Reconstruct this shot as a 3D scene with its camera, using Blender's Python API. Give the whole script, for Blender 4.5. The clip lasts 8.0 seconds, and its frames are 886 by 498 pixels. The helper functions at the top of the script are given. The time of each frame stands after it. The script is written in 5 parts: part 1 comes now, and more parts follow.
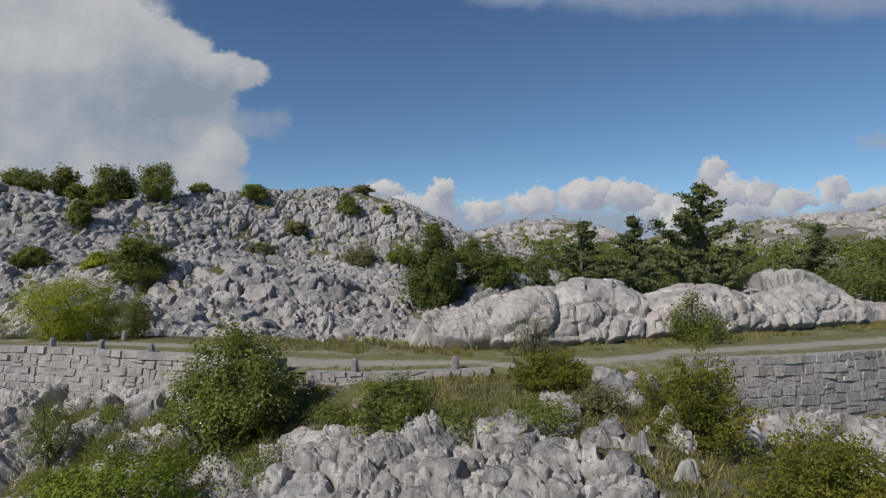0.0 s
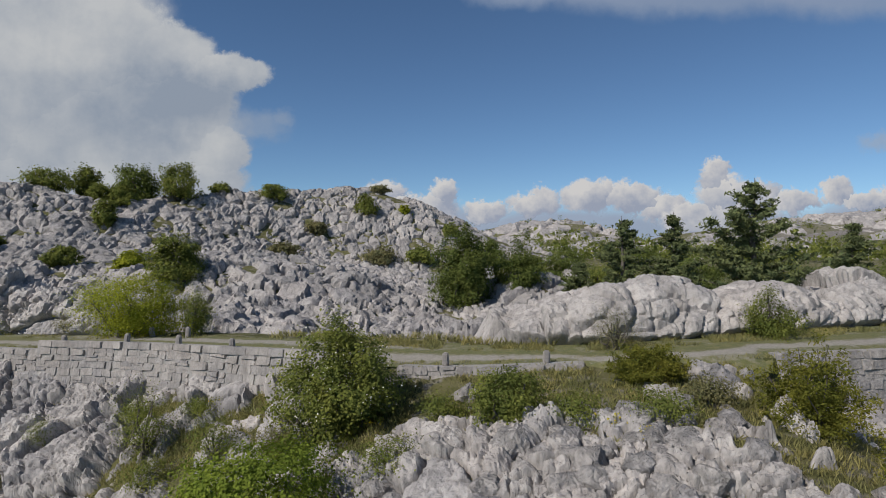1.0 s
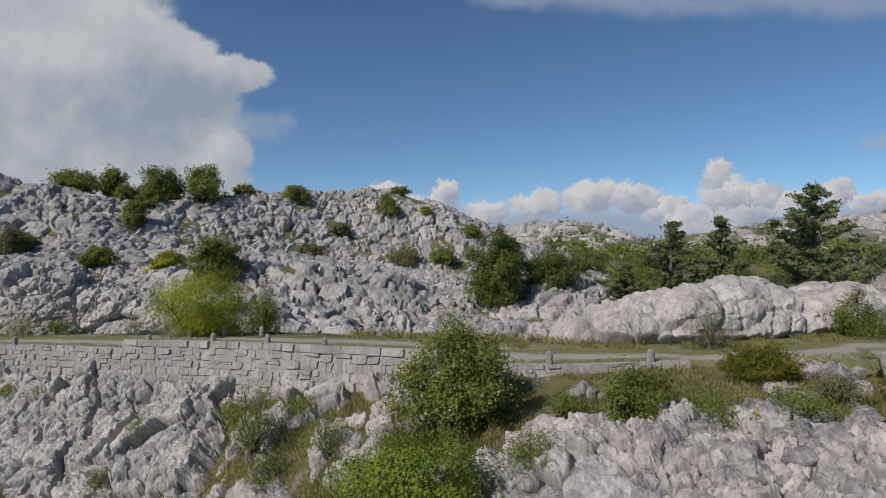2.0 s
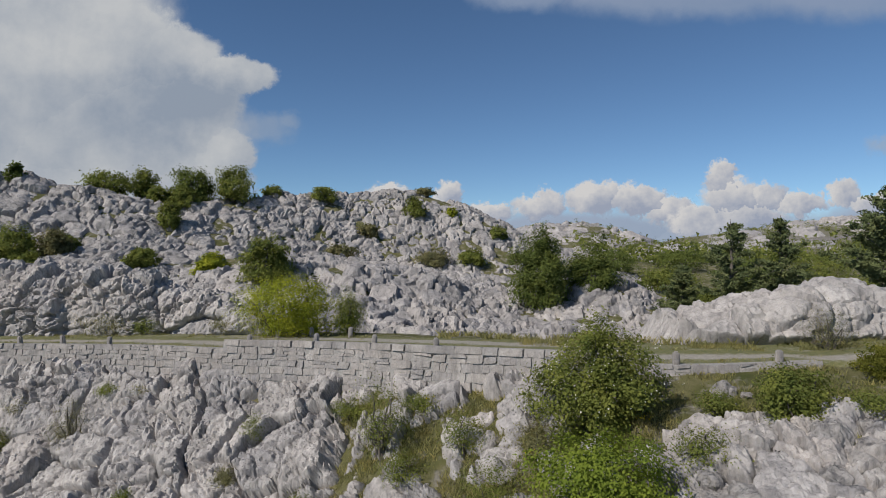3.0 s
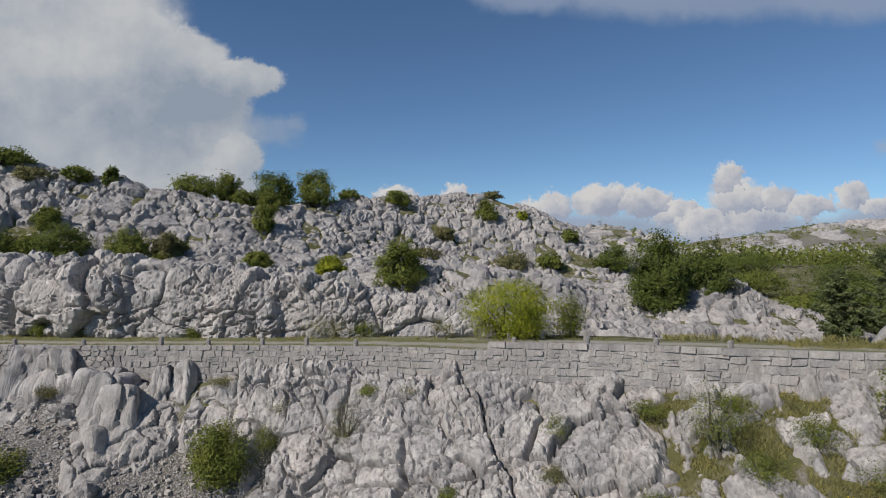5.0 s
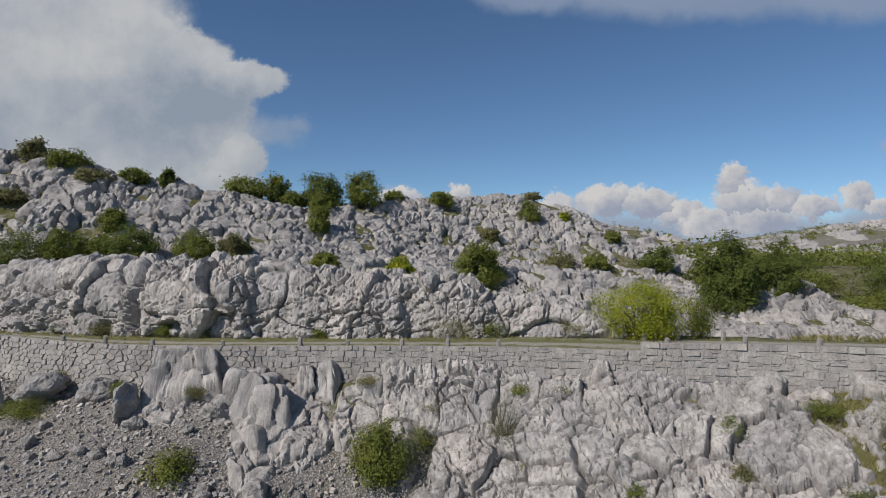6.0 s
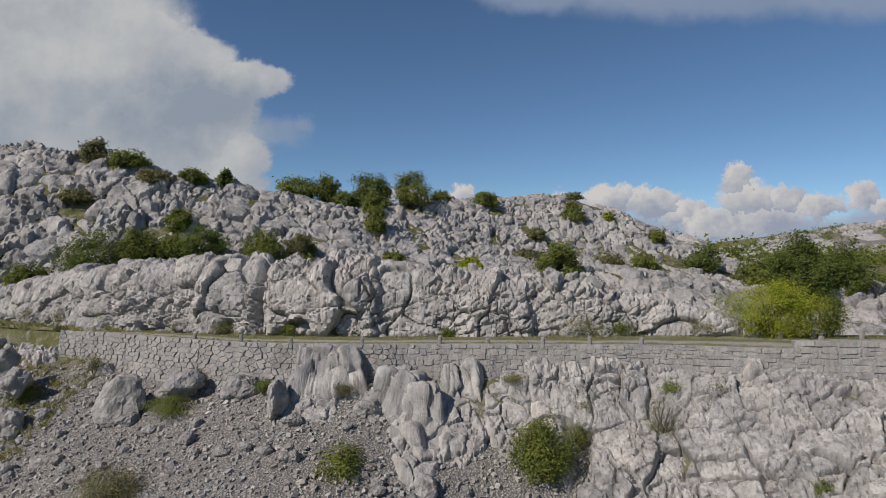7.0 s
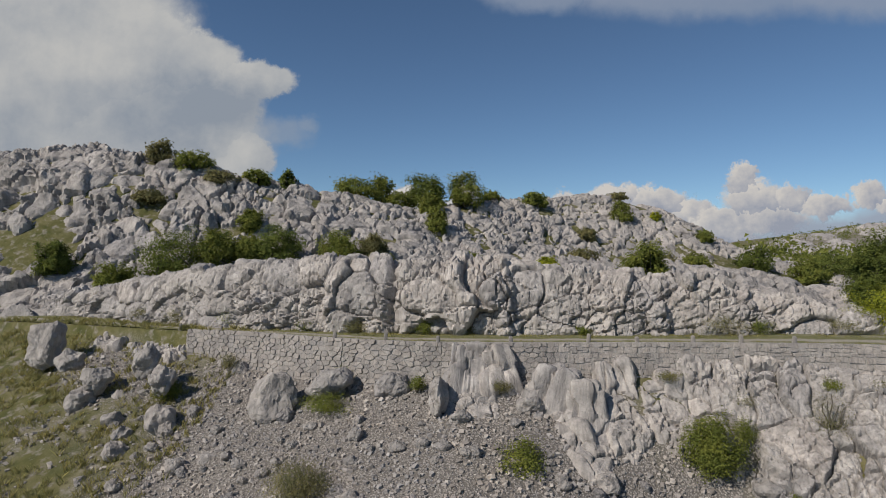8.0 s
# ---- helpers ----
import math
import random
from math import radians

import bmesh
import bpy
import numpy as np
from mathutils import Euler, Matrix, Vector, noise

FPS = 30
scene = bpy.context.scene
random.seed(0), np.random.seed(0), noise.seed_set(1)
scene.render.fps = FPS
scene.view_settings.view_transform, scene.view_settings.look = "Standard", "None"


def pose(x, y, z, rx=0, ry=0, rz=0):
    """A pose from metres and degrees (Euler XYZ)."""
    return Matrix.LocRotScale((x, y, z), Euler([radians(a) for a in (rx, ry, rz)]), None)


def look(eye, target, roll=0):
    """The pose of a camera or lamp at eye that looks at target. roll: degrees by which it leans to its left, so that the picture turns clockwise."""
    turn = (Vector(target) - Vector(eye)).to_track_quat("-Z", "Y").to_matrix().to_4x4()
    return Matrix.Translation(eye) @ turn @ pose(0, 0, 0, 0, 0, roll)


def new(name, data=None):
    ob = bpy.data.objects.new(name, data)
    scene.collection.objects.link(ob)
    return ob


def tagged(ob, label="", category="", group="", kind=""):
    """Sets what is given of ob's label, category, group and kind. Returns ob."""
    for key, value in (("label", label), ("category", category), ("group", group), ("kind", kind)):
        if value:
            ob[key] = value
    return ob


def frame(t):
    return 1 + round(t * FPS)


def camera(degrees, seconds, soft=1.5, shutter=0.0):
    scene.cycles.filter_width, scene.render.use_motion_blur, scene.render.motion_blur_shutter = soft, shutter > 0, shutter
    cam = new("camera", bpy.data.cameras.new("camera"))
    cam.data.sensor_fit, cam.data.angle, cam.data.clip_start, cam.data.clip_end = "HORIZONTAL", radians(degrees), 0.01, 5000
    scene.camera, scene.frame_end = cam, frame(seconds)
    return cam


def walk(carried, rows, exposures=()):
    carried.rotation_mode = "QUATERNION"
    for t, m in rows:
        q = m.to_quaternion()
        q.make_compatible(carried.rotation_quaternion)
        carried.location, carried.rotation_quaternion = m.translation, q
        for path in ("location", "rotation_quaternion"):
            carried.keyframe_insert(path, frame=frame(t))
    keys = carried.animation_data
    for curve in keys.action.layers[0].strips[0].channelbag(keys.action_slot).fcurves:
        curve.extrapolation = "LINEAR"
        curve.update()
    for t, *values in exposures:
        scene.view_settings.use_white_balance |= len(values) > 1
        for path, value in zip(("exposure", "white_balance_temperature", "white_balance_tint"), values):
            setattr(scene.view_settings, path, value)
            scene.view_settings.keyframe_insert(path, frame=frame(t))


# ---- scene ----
# Camera: a drone sliding along the old road, level with the roadside crags
cam = camera(74.0, 8.0, soft=1.0)
METRES, EYE, TILT, LEAN, TURN = 37.0, 3.2, 0.0, 0.0, 0.0
ROWS = [
    (0.0, 0.0, 0.0, 0.0, 0.0, 0.0, -0.0),
    (0.5, -0.031, -0.0039, -0.0016, 0.06, 0.03, -0.02),
    (1.0, -0.0633, -0.0081, -0.0031, 0.14, 0.05, -0.04),
    (1.5, -0.099, -0.0128, -0.0033, 0.24, 0.1, -0.05),
    (3.0, -0.2331, -0.0264, -0.0029, 0.54, 0.26, -0.12),
    (3.5, -0.2916, -0.0305, -0.0017, 0.65, 0.32, -0.14),
    (4.0, -0.3572, -0.0349, -0.0017, 0.75, 0.39, -0.15),
    (4.5, -0.4234, -0.0404, -0.0017, 0.89, 0.46, -0.16),
    (6.0, -0.6531, -0.0585, -0.0005, 1.31, 0.57, -0.12),
    (6.5, -0.735, -0.0655, -0.0013, 1.46, 0.58, -0.11),
    (7.0, -0.8161, -0.0729, -0.0015, 1.61, 0.57, -0.1),
    (7.5, -0.9047, -0.0815, -0.0016, 1.78, 0.55, -0.09),
    (8.0, -0.9956, -0.0914, -0.0017, 1.93, 0.56, -0.08),
]
walk(cam, [(t, pose(0, 0, EYE, TILT, LEAN, TURN) @ pose(METRES * x, METRES * y, METRES * z, 90 + pitch, roll, yaw)) for t, x, y, z, yaw, pitch, roll in ROWS],
     exposures=[(0.0, 0.03, 6500, 10), (1.5, 0.08, 6500, 10), (3.0, 0.1, 6500, 10), (4.5, 0.1, 6500, 10), (6.5, 0.04, 6500, 10), (7.2, 0.02, 6700, 10), (8.0, 0.0, 6850, 10)])

# ---- light: hazy afternoon sun from the west, over the camera's left shoulder ----
TO_SUN = Vector((-0.58, -0.48, 0.66)).normalized()
world = bpy.data.worlds.new("sky")
scene.world = world
world.use_nodes = True
wn = world.node_tree.nodes
sky = wn.new("ShaderNodeTexSky")
sky.sky_type, sky.sun_disc = "NISHITA", False
sky.sun_elevation = math.asin(TO_SUN.z)
sky.sun_rotation = math.atan2(TO_SUN.x, TO_SUN.y)
sky.altitude, sky.air_density, sky.dust_density, sky.ozone_density = 2200, 0.95, 0.05, 2.6
wn["Background"].inputs["Strength"].default_value = 0.078
tint = wn.new("ShaderNodeMix")
tint.data_type, tint.blend_type = "RGBA", "MULTIPLY"
tint.inputs[0].default_value = 1.0
tint.inputs[7].default_value = (0.835, 0.99, 1.07, 1.0)
world.node_tree.links.new(sky.outputs[0], tint.inputs[6])
world.node_tree.links.new(tint.outputs[2], wn["Background"].inputs["Color"])
sun = new("sun", bpy.data.lights.new("sun", "SUN"))
sun.data.energy, sun.data.angle, sun.data.color = 4.3, radians(0.8), (1.0, 0.945, 0.875)
sun.matrix_world = look(TO_SUN * 50, (0, 0, 0))


# ---- small tools ----
def curve(*pairs):
    """A smooth line through (x, value) pairs, flat beyond its ends."""
    xs = np.array(pairs[0::2], float)
    vs = np.array(pairs[1::2], float)
    slopes = np.gradient(vs, xs)

    def at(x):
        x = np.clip(np.asarray(x, float), xs[0], xs[-1])
        i = np.clip(np.searchsorted(xs, x, side="right") - 1, 0, len(xs) - 2)
        h = xs[i + 1] - xs[i]
        t = (x - xs[i]) / h
        a, b = t * t * (3 - 2 * t), t * (1 - t)
        return vs[i] * (1 - a) + vs[i + 1] * a + h * b * (slopes[i] * (1 - t) - slopes[i + 1] * t)
    return at


def smooth(a, b, x):
    t = np.clip((np.asarray(x, float) - a) / (b - a), 0, 1)
    return t * t * (3 - 2 * t)


def hashed(i, j, k, seed):
    h = (i.astype(np.int64) * 374761393 + j.astype(np.int64) * 668265263 + k.astype(np.int64) * 2147483647 + seed * 1274126177) & 0xFFFFFFFF
    h = ((h ^ (h >> 13)) * 1274126177) & 0xFFFFFFFF
    h = ((h ^ (h >> 16)) * 2246822519) & 0xFFFFFFFF
    return (h ^ (h >> 15)) & 0xFFFFFFFF


def rand01(h, n):
    return (((h * (2654435761 + 40503 * n)) & 0xFFFFFFFF) >> 8) / float(1 << 24)


def worley(p, seed):
    """How far a point is from its cell's border, the cell's number, and the way from the cell's heart."""
    base = np.floor(p).astype(np.int64)
    f1 = np.full(len(p), 9.0)
    f2 = np.full(len(p), 9.0)
    num = np.zeros(len(p), np.int64)
    away = np.zeros((len(p), 3))
    for dx in (-1, 0, 1):
        for dy in (-1, 0, 1):
            for dz in (-1, 0, 1):
                c = base + np.array((dx, dy, dz))
                h = hashed(c[:, 0], c[:, 1], c[:, 2], seed)
                q = np.stack((rand01(h, 1), rand01(h, 2), rand01(h, 3)), 1) * 0.9 + 0.05 + c
                d = ((q - p) ** 2)
                d = np.sqrt(np.sqrt((d * d).sum(1)))
                near = d < f1
                f2 = np.where(near, f1, np.minimum(f2, d))
                num = np.where(near, h, num)
                away = np.where(near[:, None], p - q, away)
                f1 = np.where(near, d, f1)
    return f2 - f1, num, away


def lattice(p, seed):
    b = np.floor(p).astype(np.int64)
    t = p - b
    t = t * t * (3 - 2 * t)
    out = 0
    for dx in (0, 1):
        for dy in (0, 1):
            for dz in (0, 1):
                w = (t[:, 0] if dx else 1 - t[:, 0]) * (t[:, 1] if dy else 1 - t[:, 1]) * (t[:, 2] if dz else 1 - t[:, 2])
                out = out + w * rand01(hashed(b[:, 0] + dx, b[:, 1] + dy, b[:, 2] + dz, seed), 1)
    return out * 2 - 1


def fbm(p, seed, octaves=3):
    out, a = 0, 1.0
    for o in range(octaves):
        out = out + a * lattice(p * 2 ** o + 17.3 * o, seed + o)
        a *= 0.5
    return out


def flat3(x, y, scale):
    x, y = np.broadcast_arrays(np.asarray(x, float), np.asarray(y, float))
    return np.stack((x.ravel() / scale, y.ravel() / scale, np.full(x.size, 0.37)), 1)


def mesh_of(name, verts, faces, material, soft=True):
    me = bpy.data.meshes.new(name)
    me.from_pydata(verts, [], faces)
    me.materials.append(material)
    if soft:
        me.polygons.foreach_set("use_smooth", np.ones(len(me.polygons), bool))
    me.update()
    return me


def part(name, me, parent, label=""):
    ob = new(name, me)
    ob.parent = parent
    return tagged(ob, label)


# ---- materials ----
def nodes_of(name):
    m = bpy.data.materials.new(name)
    m.use_nodes = True
    nt = m.node_tree
    return m, nt, nt.nodes["Principled BSDF"]


def add(nt, kind, **values):
    n = nt.nodes.new(kind)
    for key, v in values.items():
        n.inputs[key.replace("_", " ")].default_value = v
    return n


def ramp(nt, src, stops):
    r = nt.nodes.new("ShaderNodeValToRGB")
    while len(r.color_ramp.elements) < len(stops):
        r.color_ramp.elements.new(0.5)
    for e, (at, c) in zip(r.color_ramp.elements, stops):
        e.position = at
        e.color = (*c, 1) if len(c) == 3 else (c[0], c[0], c[0], 1)
    nt.links.new(src, r.inputs[0])
    return r.outputs[0]


def mix(nt, a, b, fac, how="MIX"):
    n = nt.nodes.new("ShaderNodeMix")
    n.data_type, n.blend_type = "RGBA", how
    for sock, v in ((n.inputs[0], fac), (n.inputs[6], a), (n.inputs[7], b)):
        if isinstance(v, bpy.types.NodeSocket):
            nt.links.new(v, sock)
        elif isinstance(v, (int, float)):
            sock.default_value = v
        else:
            sock.default_value = (*v, 1)
    return n.outputs[2]


def noise_at(nt, scale, detail=4.0, rough=0.55, stretch=(1, 1, 1)):
    tc = nt.nodes.new("ShaderNodeTexCoord")
    mp = nt.nodes.new("ShaderNodeMapping")
    mp.inputs["Scale"].default_value = stretch
    nt.links.new(tc.outputs["Object"], mp.inputs["Vector"])
    n = add(nt, "ShaderNodeTexNoise", Scale=scale, Detail=detail, Roughness=rough)
    nt.links.new(mp.outputs[0], n.inputs["Vector"])
    return n.outputs["Fac"]


def bump(nt, bsdf, height, strength, distance):
    b = add(nt, "ShaderNodeBump", Strength=strength, Distance=distance)
    nt.links.new(height, b.inputs["Height"])
    nt.links.new(b.outputs[0], bsdf.inputs["Normal"])


def stone_material(name, low, mid, high, stain, grain=1.0, crack_dark=0.12, runnels=0.0):
    """Grey limestone: pale bloom, warmer bands, dark lichen, vertical rain streaks and pitting."""
    m, nt, bsdf = nodes_of(name)
    base = ramp(nt, noise_at(nt, 0.9 / grain, 6, 0.6), ((0.3, low), (0.52, mid), (0.72, high)))
    fine = ramp(nt, noise_at(nt, 9 / grain, 8, 0.7), ((0.3, (0.76,)), (0.5, (1.0,)), (0.75, (1.12,))))
    c = mix(nt, base, fine, 1.0, "MULTIPLY")
    streak = ramp(nt, noise_at(nt, 3.2 / grain, 6, 0.65, (1, 1, 0.12)), ((0.48, (0,)), (0.7, (0.85,))))
    c = mix(nt, c, stain, streak)
    lichen = ramp(nt, noise_at(nt, 22 / grain, 5, 0.6), ((0.62, (0,)), (0.7, (0.4,))))
    c = mix(nt, c, (0.10, 0.098, 0.095), lichen)
    crack = None
    for scale, wide in ((1.5, 0.035), (4.2, 0.05)):
        vo = add(nt, "ShaderNodeTexVoronoi", Scale=scale / grain)
        vo.feature = "DISTANCE_TO_EDGE"
        tc = nt.nodes.new("ShaderNodeTexCoord")
        mp = nt.nodes.new("ShaderNodeMapping")
        mp.inputs["Scale"].default_value = (1, 1, 0.55)
        mp.inputs["Rotation"].default_value = (0.2, 0.35, 0)
        nt.links.new(tc.outputs["Object"], mp.inputs["Vector"])
        warped = nt.nodes.new("ShaderNodeVectorMath")
        warped.operation = "ADD"
        wn2 = add(nt, "ShaderNodeTexNoise", Scale=3.0 / grain, Detail=4.0)
        nt.links.new(tc.outputs["Object"], wn2.inputs["Vector"])
        sc = nt.nodes.new("ShaderNodeVectorMath")
        sc.operation = "SCALE"
        sc.inputs["Scale"].default_value = 0.35 * grain
        nt.links.new(wn2.outputs["Color"], sc.inputs[0])
        nt.links.new(mp.outputs[0], warped.inputs[0])
        nt.links.new(sc.outputs[0], warped.inputs[1])
        nt.links.new(warped.outputs[0], vo.inputs["Vector"])
        line = ramp(nt, vo.outputs["Distance"], ((0.0, (0.0,)), (wide, (1.0,))))
        crack = line if crack is None else mix(nt, crack, line, 1.0, "MULTIPLY")
    # crevice shade painted into the colour: thin near-black lines along the crack pattern
    rifts = ramp(nt, noise_at(nt, 2.2 / grain, 5), ((0.5, (1,)), (0.62, (0,))))
    c = mix(nt, c, mix(nt, (0.06, 0.058, 0.056), c, crack), mix(nt, (crack_dark, crack_dark, crack_dark), (0.0, 0.0, 0.0), rifts))
    info = nt.nodes.new("ShaderNodeObjectInfo")
    vary = ramp(nt, info.outputs["Random"], ((0.0, (0.86, 0.86, 0.88)), (0.5, (1.0, 0.99, 0.98)), (1.0, (1.08, 1.05, 1.03))))
    c = mix(nt, c, vary, 1.0, "MULTIPLY")
    nt.links.new(c, bsdf.inputs["Base Color"])
    bsdf.inputs["Roughness"].default_value = 0.92
    bsdf.inputs["Specular IOR Level"].default_value = 0.2
    pits = ramp(nt, noise_at(nt, 6.5 / grain, 9, 0.78, (1, 1, 0.6)), ((0.32, (0,)), (0.5, (0.75,)), (0.72, (1,))))
    knobs = None
    for scale in (7.0, 17.0):
        tc = nt.nodes.new("ShaderNodeTexCoord")
        mp = nt.nodes.new("ShaderNodeMapping")
        mp.inputs["Scale"].default_value = (1, 1, 0.8)
        mp.inputs["Rotation"].default_value = (0.15, 0.3, 0.1)
        nt.links.new(tc.outputs["Object"], mp.inputs["Vector"])
        wn3 = add(nt, "ShaderNodeTexNoise", Scale=4.0 / grain, Detail=3.0)
        nt.links.new(tc.outputs["Object"], wn3.inputs["Vector"])
        sc = nt.nodes.new("ShaderNodeVectorMath")
        sc.operation = "SCALE"
        sc.inputs["Scale"].default_value = 0.2 * grain
        nt.links.new(wn3.outputs["Color"], sc.inputs[0])
        at = nt.nodes.new("ShaderNodeVectorMath")
        at.operation = "ADD"
        nt.links.new(mp.outputs[0], at.inputs[0])
        nt.links.new(sc.outputs[0], at.inputs[1])
        cell = add(nt, "ShaderNodeTexVoronoi", Scale=scale / grain)
        nt.links.new(at.outputs[0], cell.inputs["Vector"])
        dome = ramp(nt, cell.outputs["Distance"], ((0.05, (1,)), (0.75, (0,))))
        knobs = dome if knobs is None else mix(nt, knobs, dome, 0.35)
    runs = ramp(nt, noise_at(nt, 10.0 / grain, 5, 0.6, (1, 1, 0.07)), ((0.36, (0,)), (0.5, (0.8,)), (0.68, (1,))))
    relief = mix(nt, mix(nt, pits, knobs, 0.6 - 0.35 * runnels), runs, 0.5 * runnels)
    bump(nt, bsdf, mix(nt, relief, crack, 0.1 if crack_dark else 0.0), 0.8, (0.07 - 0.02 * runnels) * grain)
    return m


ROCK = stone_material("limestone", (0.28, 0.264, 0.252), (0.385, 0.363, 0.345), (0.52, 0.49, 0.465), (0.175, 0.166, 0.162), runnels=1.0)
ROCK_FAR = stone_material("hill_limestone", (0.275, 0.262, 0.253), (0.37, 0.35, 0.335), (0.455, 0.43, 0.41), (0.17, 0.163, 0.16), 3.0)
BOULDER = stone_material("boulder_limestone", (0.27, 0.256, 0.246), (0.36, 0.341, 0.325), (0.44, 0.416, 0.396), (0.19, 0.181, 0.177), 3.2, 0.0)
WALLSTONE = stone_material("wall_limestone", (0.25, 0.234, 0.22), (0.33, 0.309, 0.291), (0.405, 0.382, 0.36), (0.19, 0.178, 0.17), 0.6)


def earth_material():
    """Thin turf over stony soil; the 'gravel' layer of the mesh says where bare scree lies."""
    m, nt, bsdf = nodes_of("stony_turf")
    grass = ramp(nt, noise_at(nt, 0.8, 6, 0.65), ((0.3, (0.06, 0.07, 0.024)), (0.5, (0.11, 0.107, 0.044)), (0.7, (0.18, 0.162, 0.09))))
    dirt = ramp(nt, noise_at(nt, 5, 6, 0.7), ((0.3, (0.16, 0.14, 0.11)), (0.7, (0.30, 0.28, 0.25))))
    c = mix(nt, grass, dirt, ramp(nt, noise_at(nt, 1.7, 5, 0.6), ((0.52, (0,)), (0.66, (1,)))))
    gravel = ramp(nt, noise_at(nt, 11, 8, 0.8), ((0.3, (0.2, 0.185, 0.17)), (0.5, (0.30, 0.28, 0.262)), (0.7, (0.39, 0.367, 0.345))))
    vo = add(nt, "ShaderNodeTexVoronoi", Scale=11.0)
    tc = nt.nodes.new("ShaderNodeTexCoord")
    nt.links.new(tc.outputs["Object"], vo.inputs["Vector"])
    bits = ramp(nt, vo.outputs["Distance"], ((0.2, (1.1, 1.09, 1.08)), (0.6, (0.45, 0.44, 0.43))))
    gravel = mix(nt, gravel, bits, 1.0, "MULTIPLY")
    at = nt.nodes.new("ShaderNodeAttribute")
    at.attribute_name = "gravel"
    c = mix(nt, c, gravel, at.outputs["Fac"])
    nt.links.new(c, bsdf.inputs["Base Color"])
    bsdf.inputs["Roughness"].default_value = 1.0
    bsdf.inputs["Specular IOR Level"].default_value = 0.1
    bump(nt, bsdf, mix(nt, noise_at(nt, 12, 8, 0.75), bits, mix(nt, (0, 0, 0), (0.6, 0.6, 0.6), at.outputs["Fac"])), 1.0, 0.07)
    return m


EARTH = earth_material()


def road_material():
    """Worn gravel track with a grassy crown and verges."""
    m, nt, bsdf = nodes_of("gravel_track")
    gravel = ramp(nt, noise_at(nt, 9, 8, 0.8), ((0.3, (0.19, 0.172, 0.142)), (0.55, (0.28, 0.257, 0.22)), (0.75, (0.38, 0.352, 0.31))))
    grass = ramp(nt, noise_at(nt, 6, 6, 0.7), ((0.3, (0.07, 0.085, 0.025)), (0.7, (0.17, 0.155, 0.06))))
    at = nt.nodes.new("ShaderNodeAttribute")
    at.attribute_name = "verge"
    f = mix(nt, noise_at(nt, 2.4, 8, 0.8), at.outputs["Fac"], 0.42)
    c = mix(nt, gravel, grass, ramp(nt, f, ((0.42, (0,)), (0.56, (1,)))))
    nt.links.new(c, bsdf.inputs["Base Color"])
    bsdf.inputs["Roughness"].default_value = 1.0
    bump(nt, bsdf, noise_at(nt, 16, 8, 0.75), 0.8, 0.03)
    return m


ROAD = road_material()


def leaf_material(name, dark, light, through_light=0.42):
    m, nt, bsdf = nodes_of(name)
    geo = nt.nodes.new("ShaderNodeNewGeometry")
    c = ramp(nt, geo.outputs["Random Per Island"], ((0.0, tuple(0.5 * a + 0.5 * b for a, b in zip(dark, light))), (0.8, light), (1.0, tuple(1.15 * v for v in light))))
    patch = ramp(nt, noise_at(nt, 1.3, 3), ((0.35, (0.75, 0.8, 0.8)), (0.65, (1.2, 1.12, 1.0))))
    c = mix(nt, c, patch, 1.0, "MULTIPLY")
    nt.links.new(c, bsdf.inputs["Base Color"])
    bsdf.inputs["Roughness"].default_value = 0.75
    bsdf.inputs["Specular IOR Level"].default_value = 0.05
    tr = nt.nodes.new("ShaderNodeBsdfTranslucent")
    nt.links.new(c, tr.inputs["Color"])
    ms = nt.nodes.new("ShaderNodeMixShader")
    ms.inputs[0].default_value = through_light
    nt.links.new(bsdf.outputs[0], ms.inputs[1])
    nt.links.new(tr.outputs[0], ms.inputs[2])
    nt.links.new(ms.outputs[0], nt.nodes["Material Output"].inputs["Surface"])
    return m


LEAF = leaf_material("hornbeam_leaf", (0.0816, 0.107, 0.0267), (0.197, 0.221, 0.0574))
LEAF_DARK = leaf_material("maple_leaf", (0.0612, 0.0882, 0.0255), (0.143, 0.174, 0.0485))
LEAF_LIME = leaf_material("ash_leaf", (0.152, 0.183, 0.0194), (0.304, 0.329, 0.0389))
LEAF_BRIGHT = leaf_material("young_leaf", (0.0972, 0.146, 0.0243), (0.207, 0.261, 0.0426))
LEAF_GOLD = leaf_material("juniper_needle", (0.0894, 0.0981, 0.0197), (0.199, 0.197, 0.0383))
LEAF_GREY = leaf_material("dry_leaf", (0.109, 0.115, 0.0546), (0.219, 0.207, 0.104))
NEEDLE = leaf_material("fir_needle", (0.0607, 0.0836, 0.0425), (0.144, 0.168, 0.076), 0.2)
PETAL = leaf_material("white_blossom", (0.55, 0.55, 0.5), (0.75, 0.74, 0.68))
YELLOW = leaf_material("yellow_blossom", (0.45, 0.38, 0.02), (0.6, 0.5, 0.03))
GRASS = leaf_material("dry_grass", (0.14, 0.15, 0.05), (0.33, 0.305, 0.135))


def bark_material():
    m, nt, bsdf = nodes_of("bark")
    c = ramp(nt, noise_at(nt, 14, 6, 0.7, (1, 1, 0.25)), ((0.3, (0.05, 0.042, 0.034)), (0.7, (0.16, 0.14, 0.12))))
    nt.links.new(c, bsdf.inputs["Base Color"])
    bsdf.inputs["Roughness"].default_value = 0.95
    bump(nt, bsdf, noise_at(nt, 20, 6, 0.7, (1, 1, 0.25)), 0.7, 0.02)
    return m


BARK = bark_material()

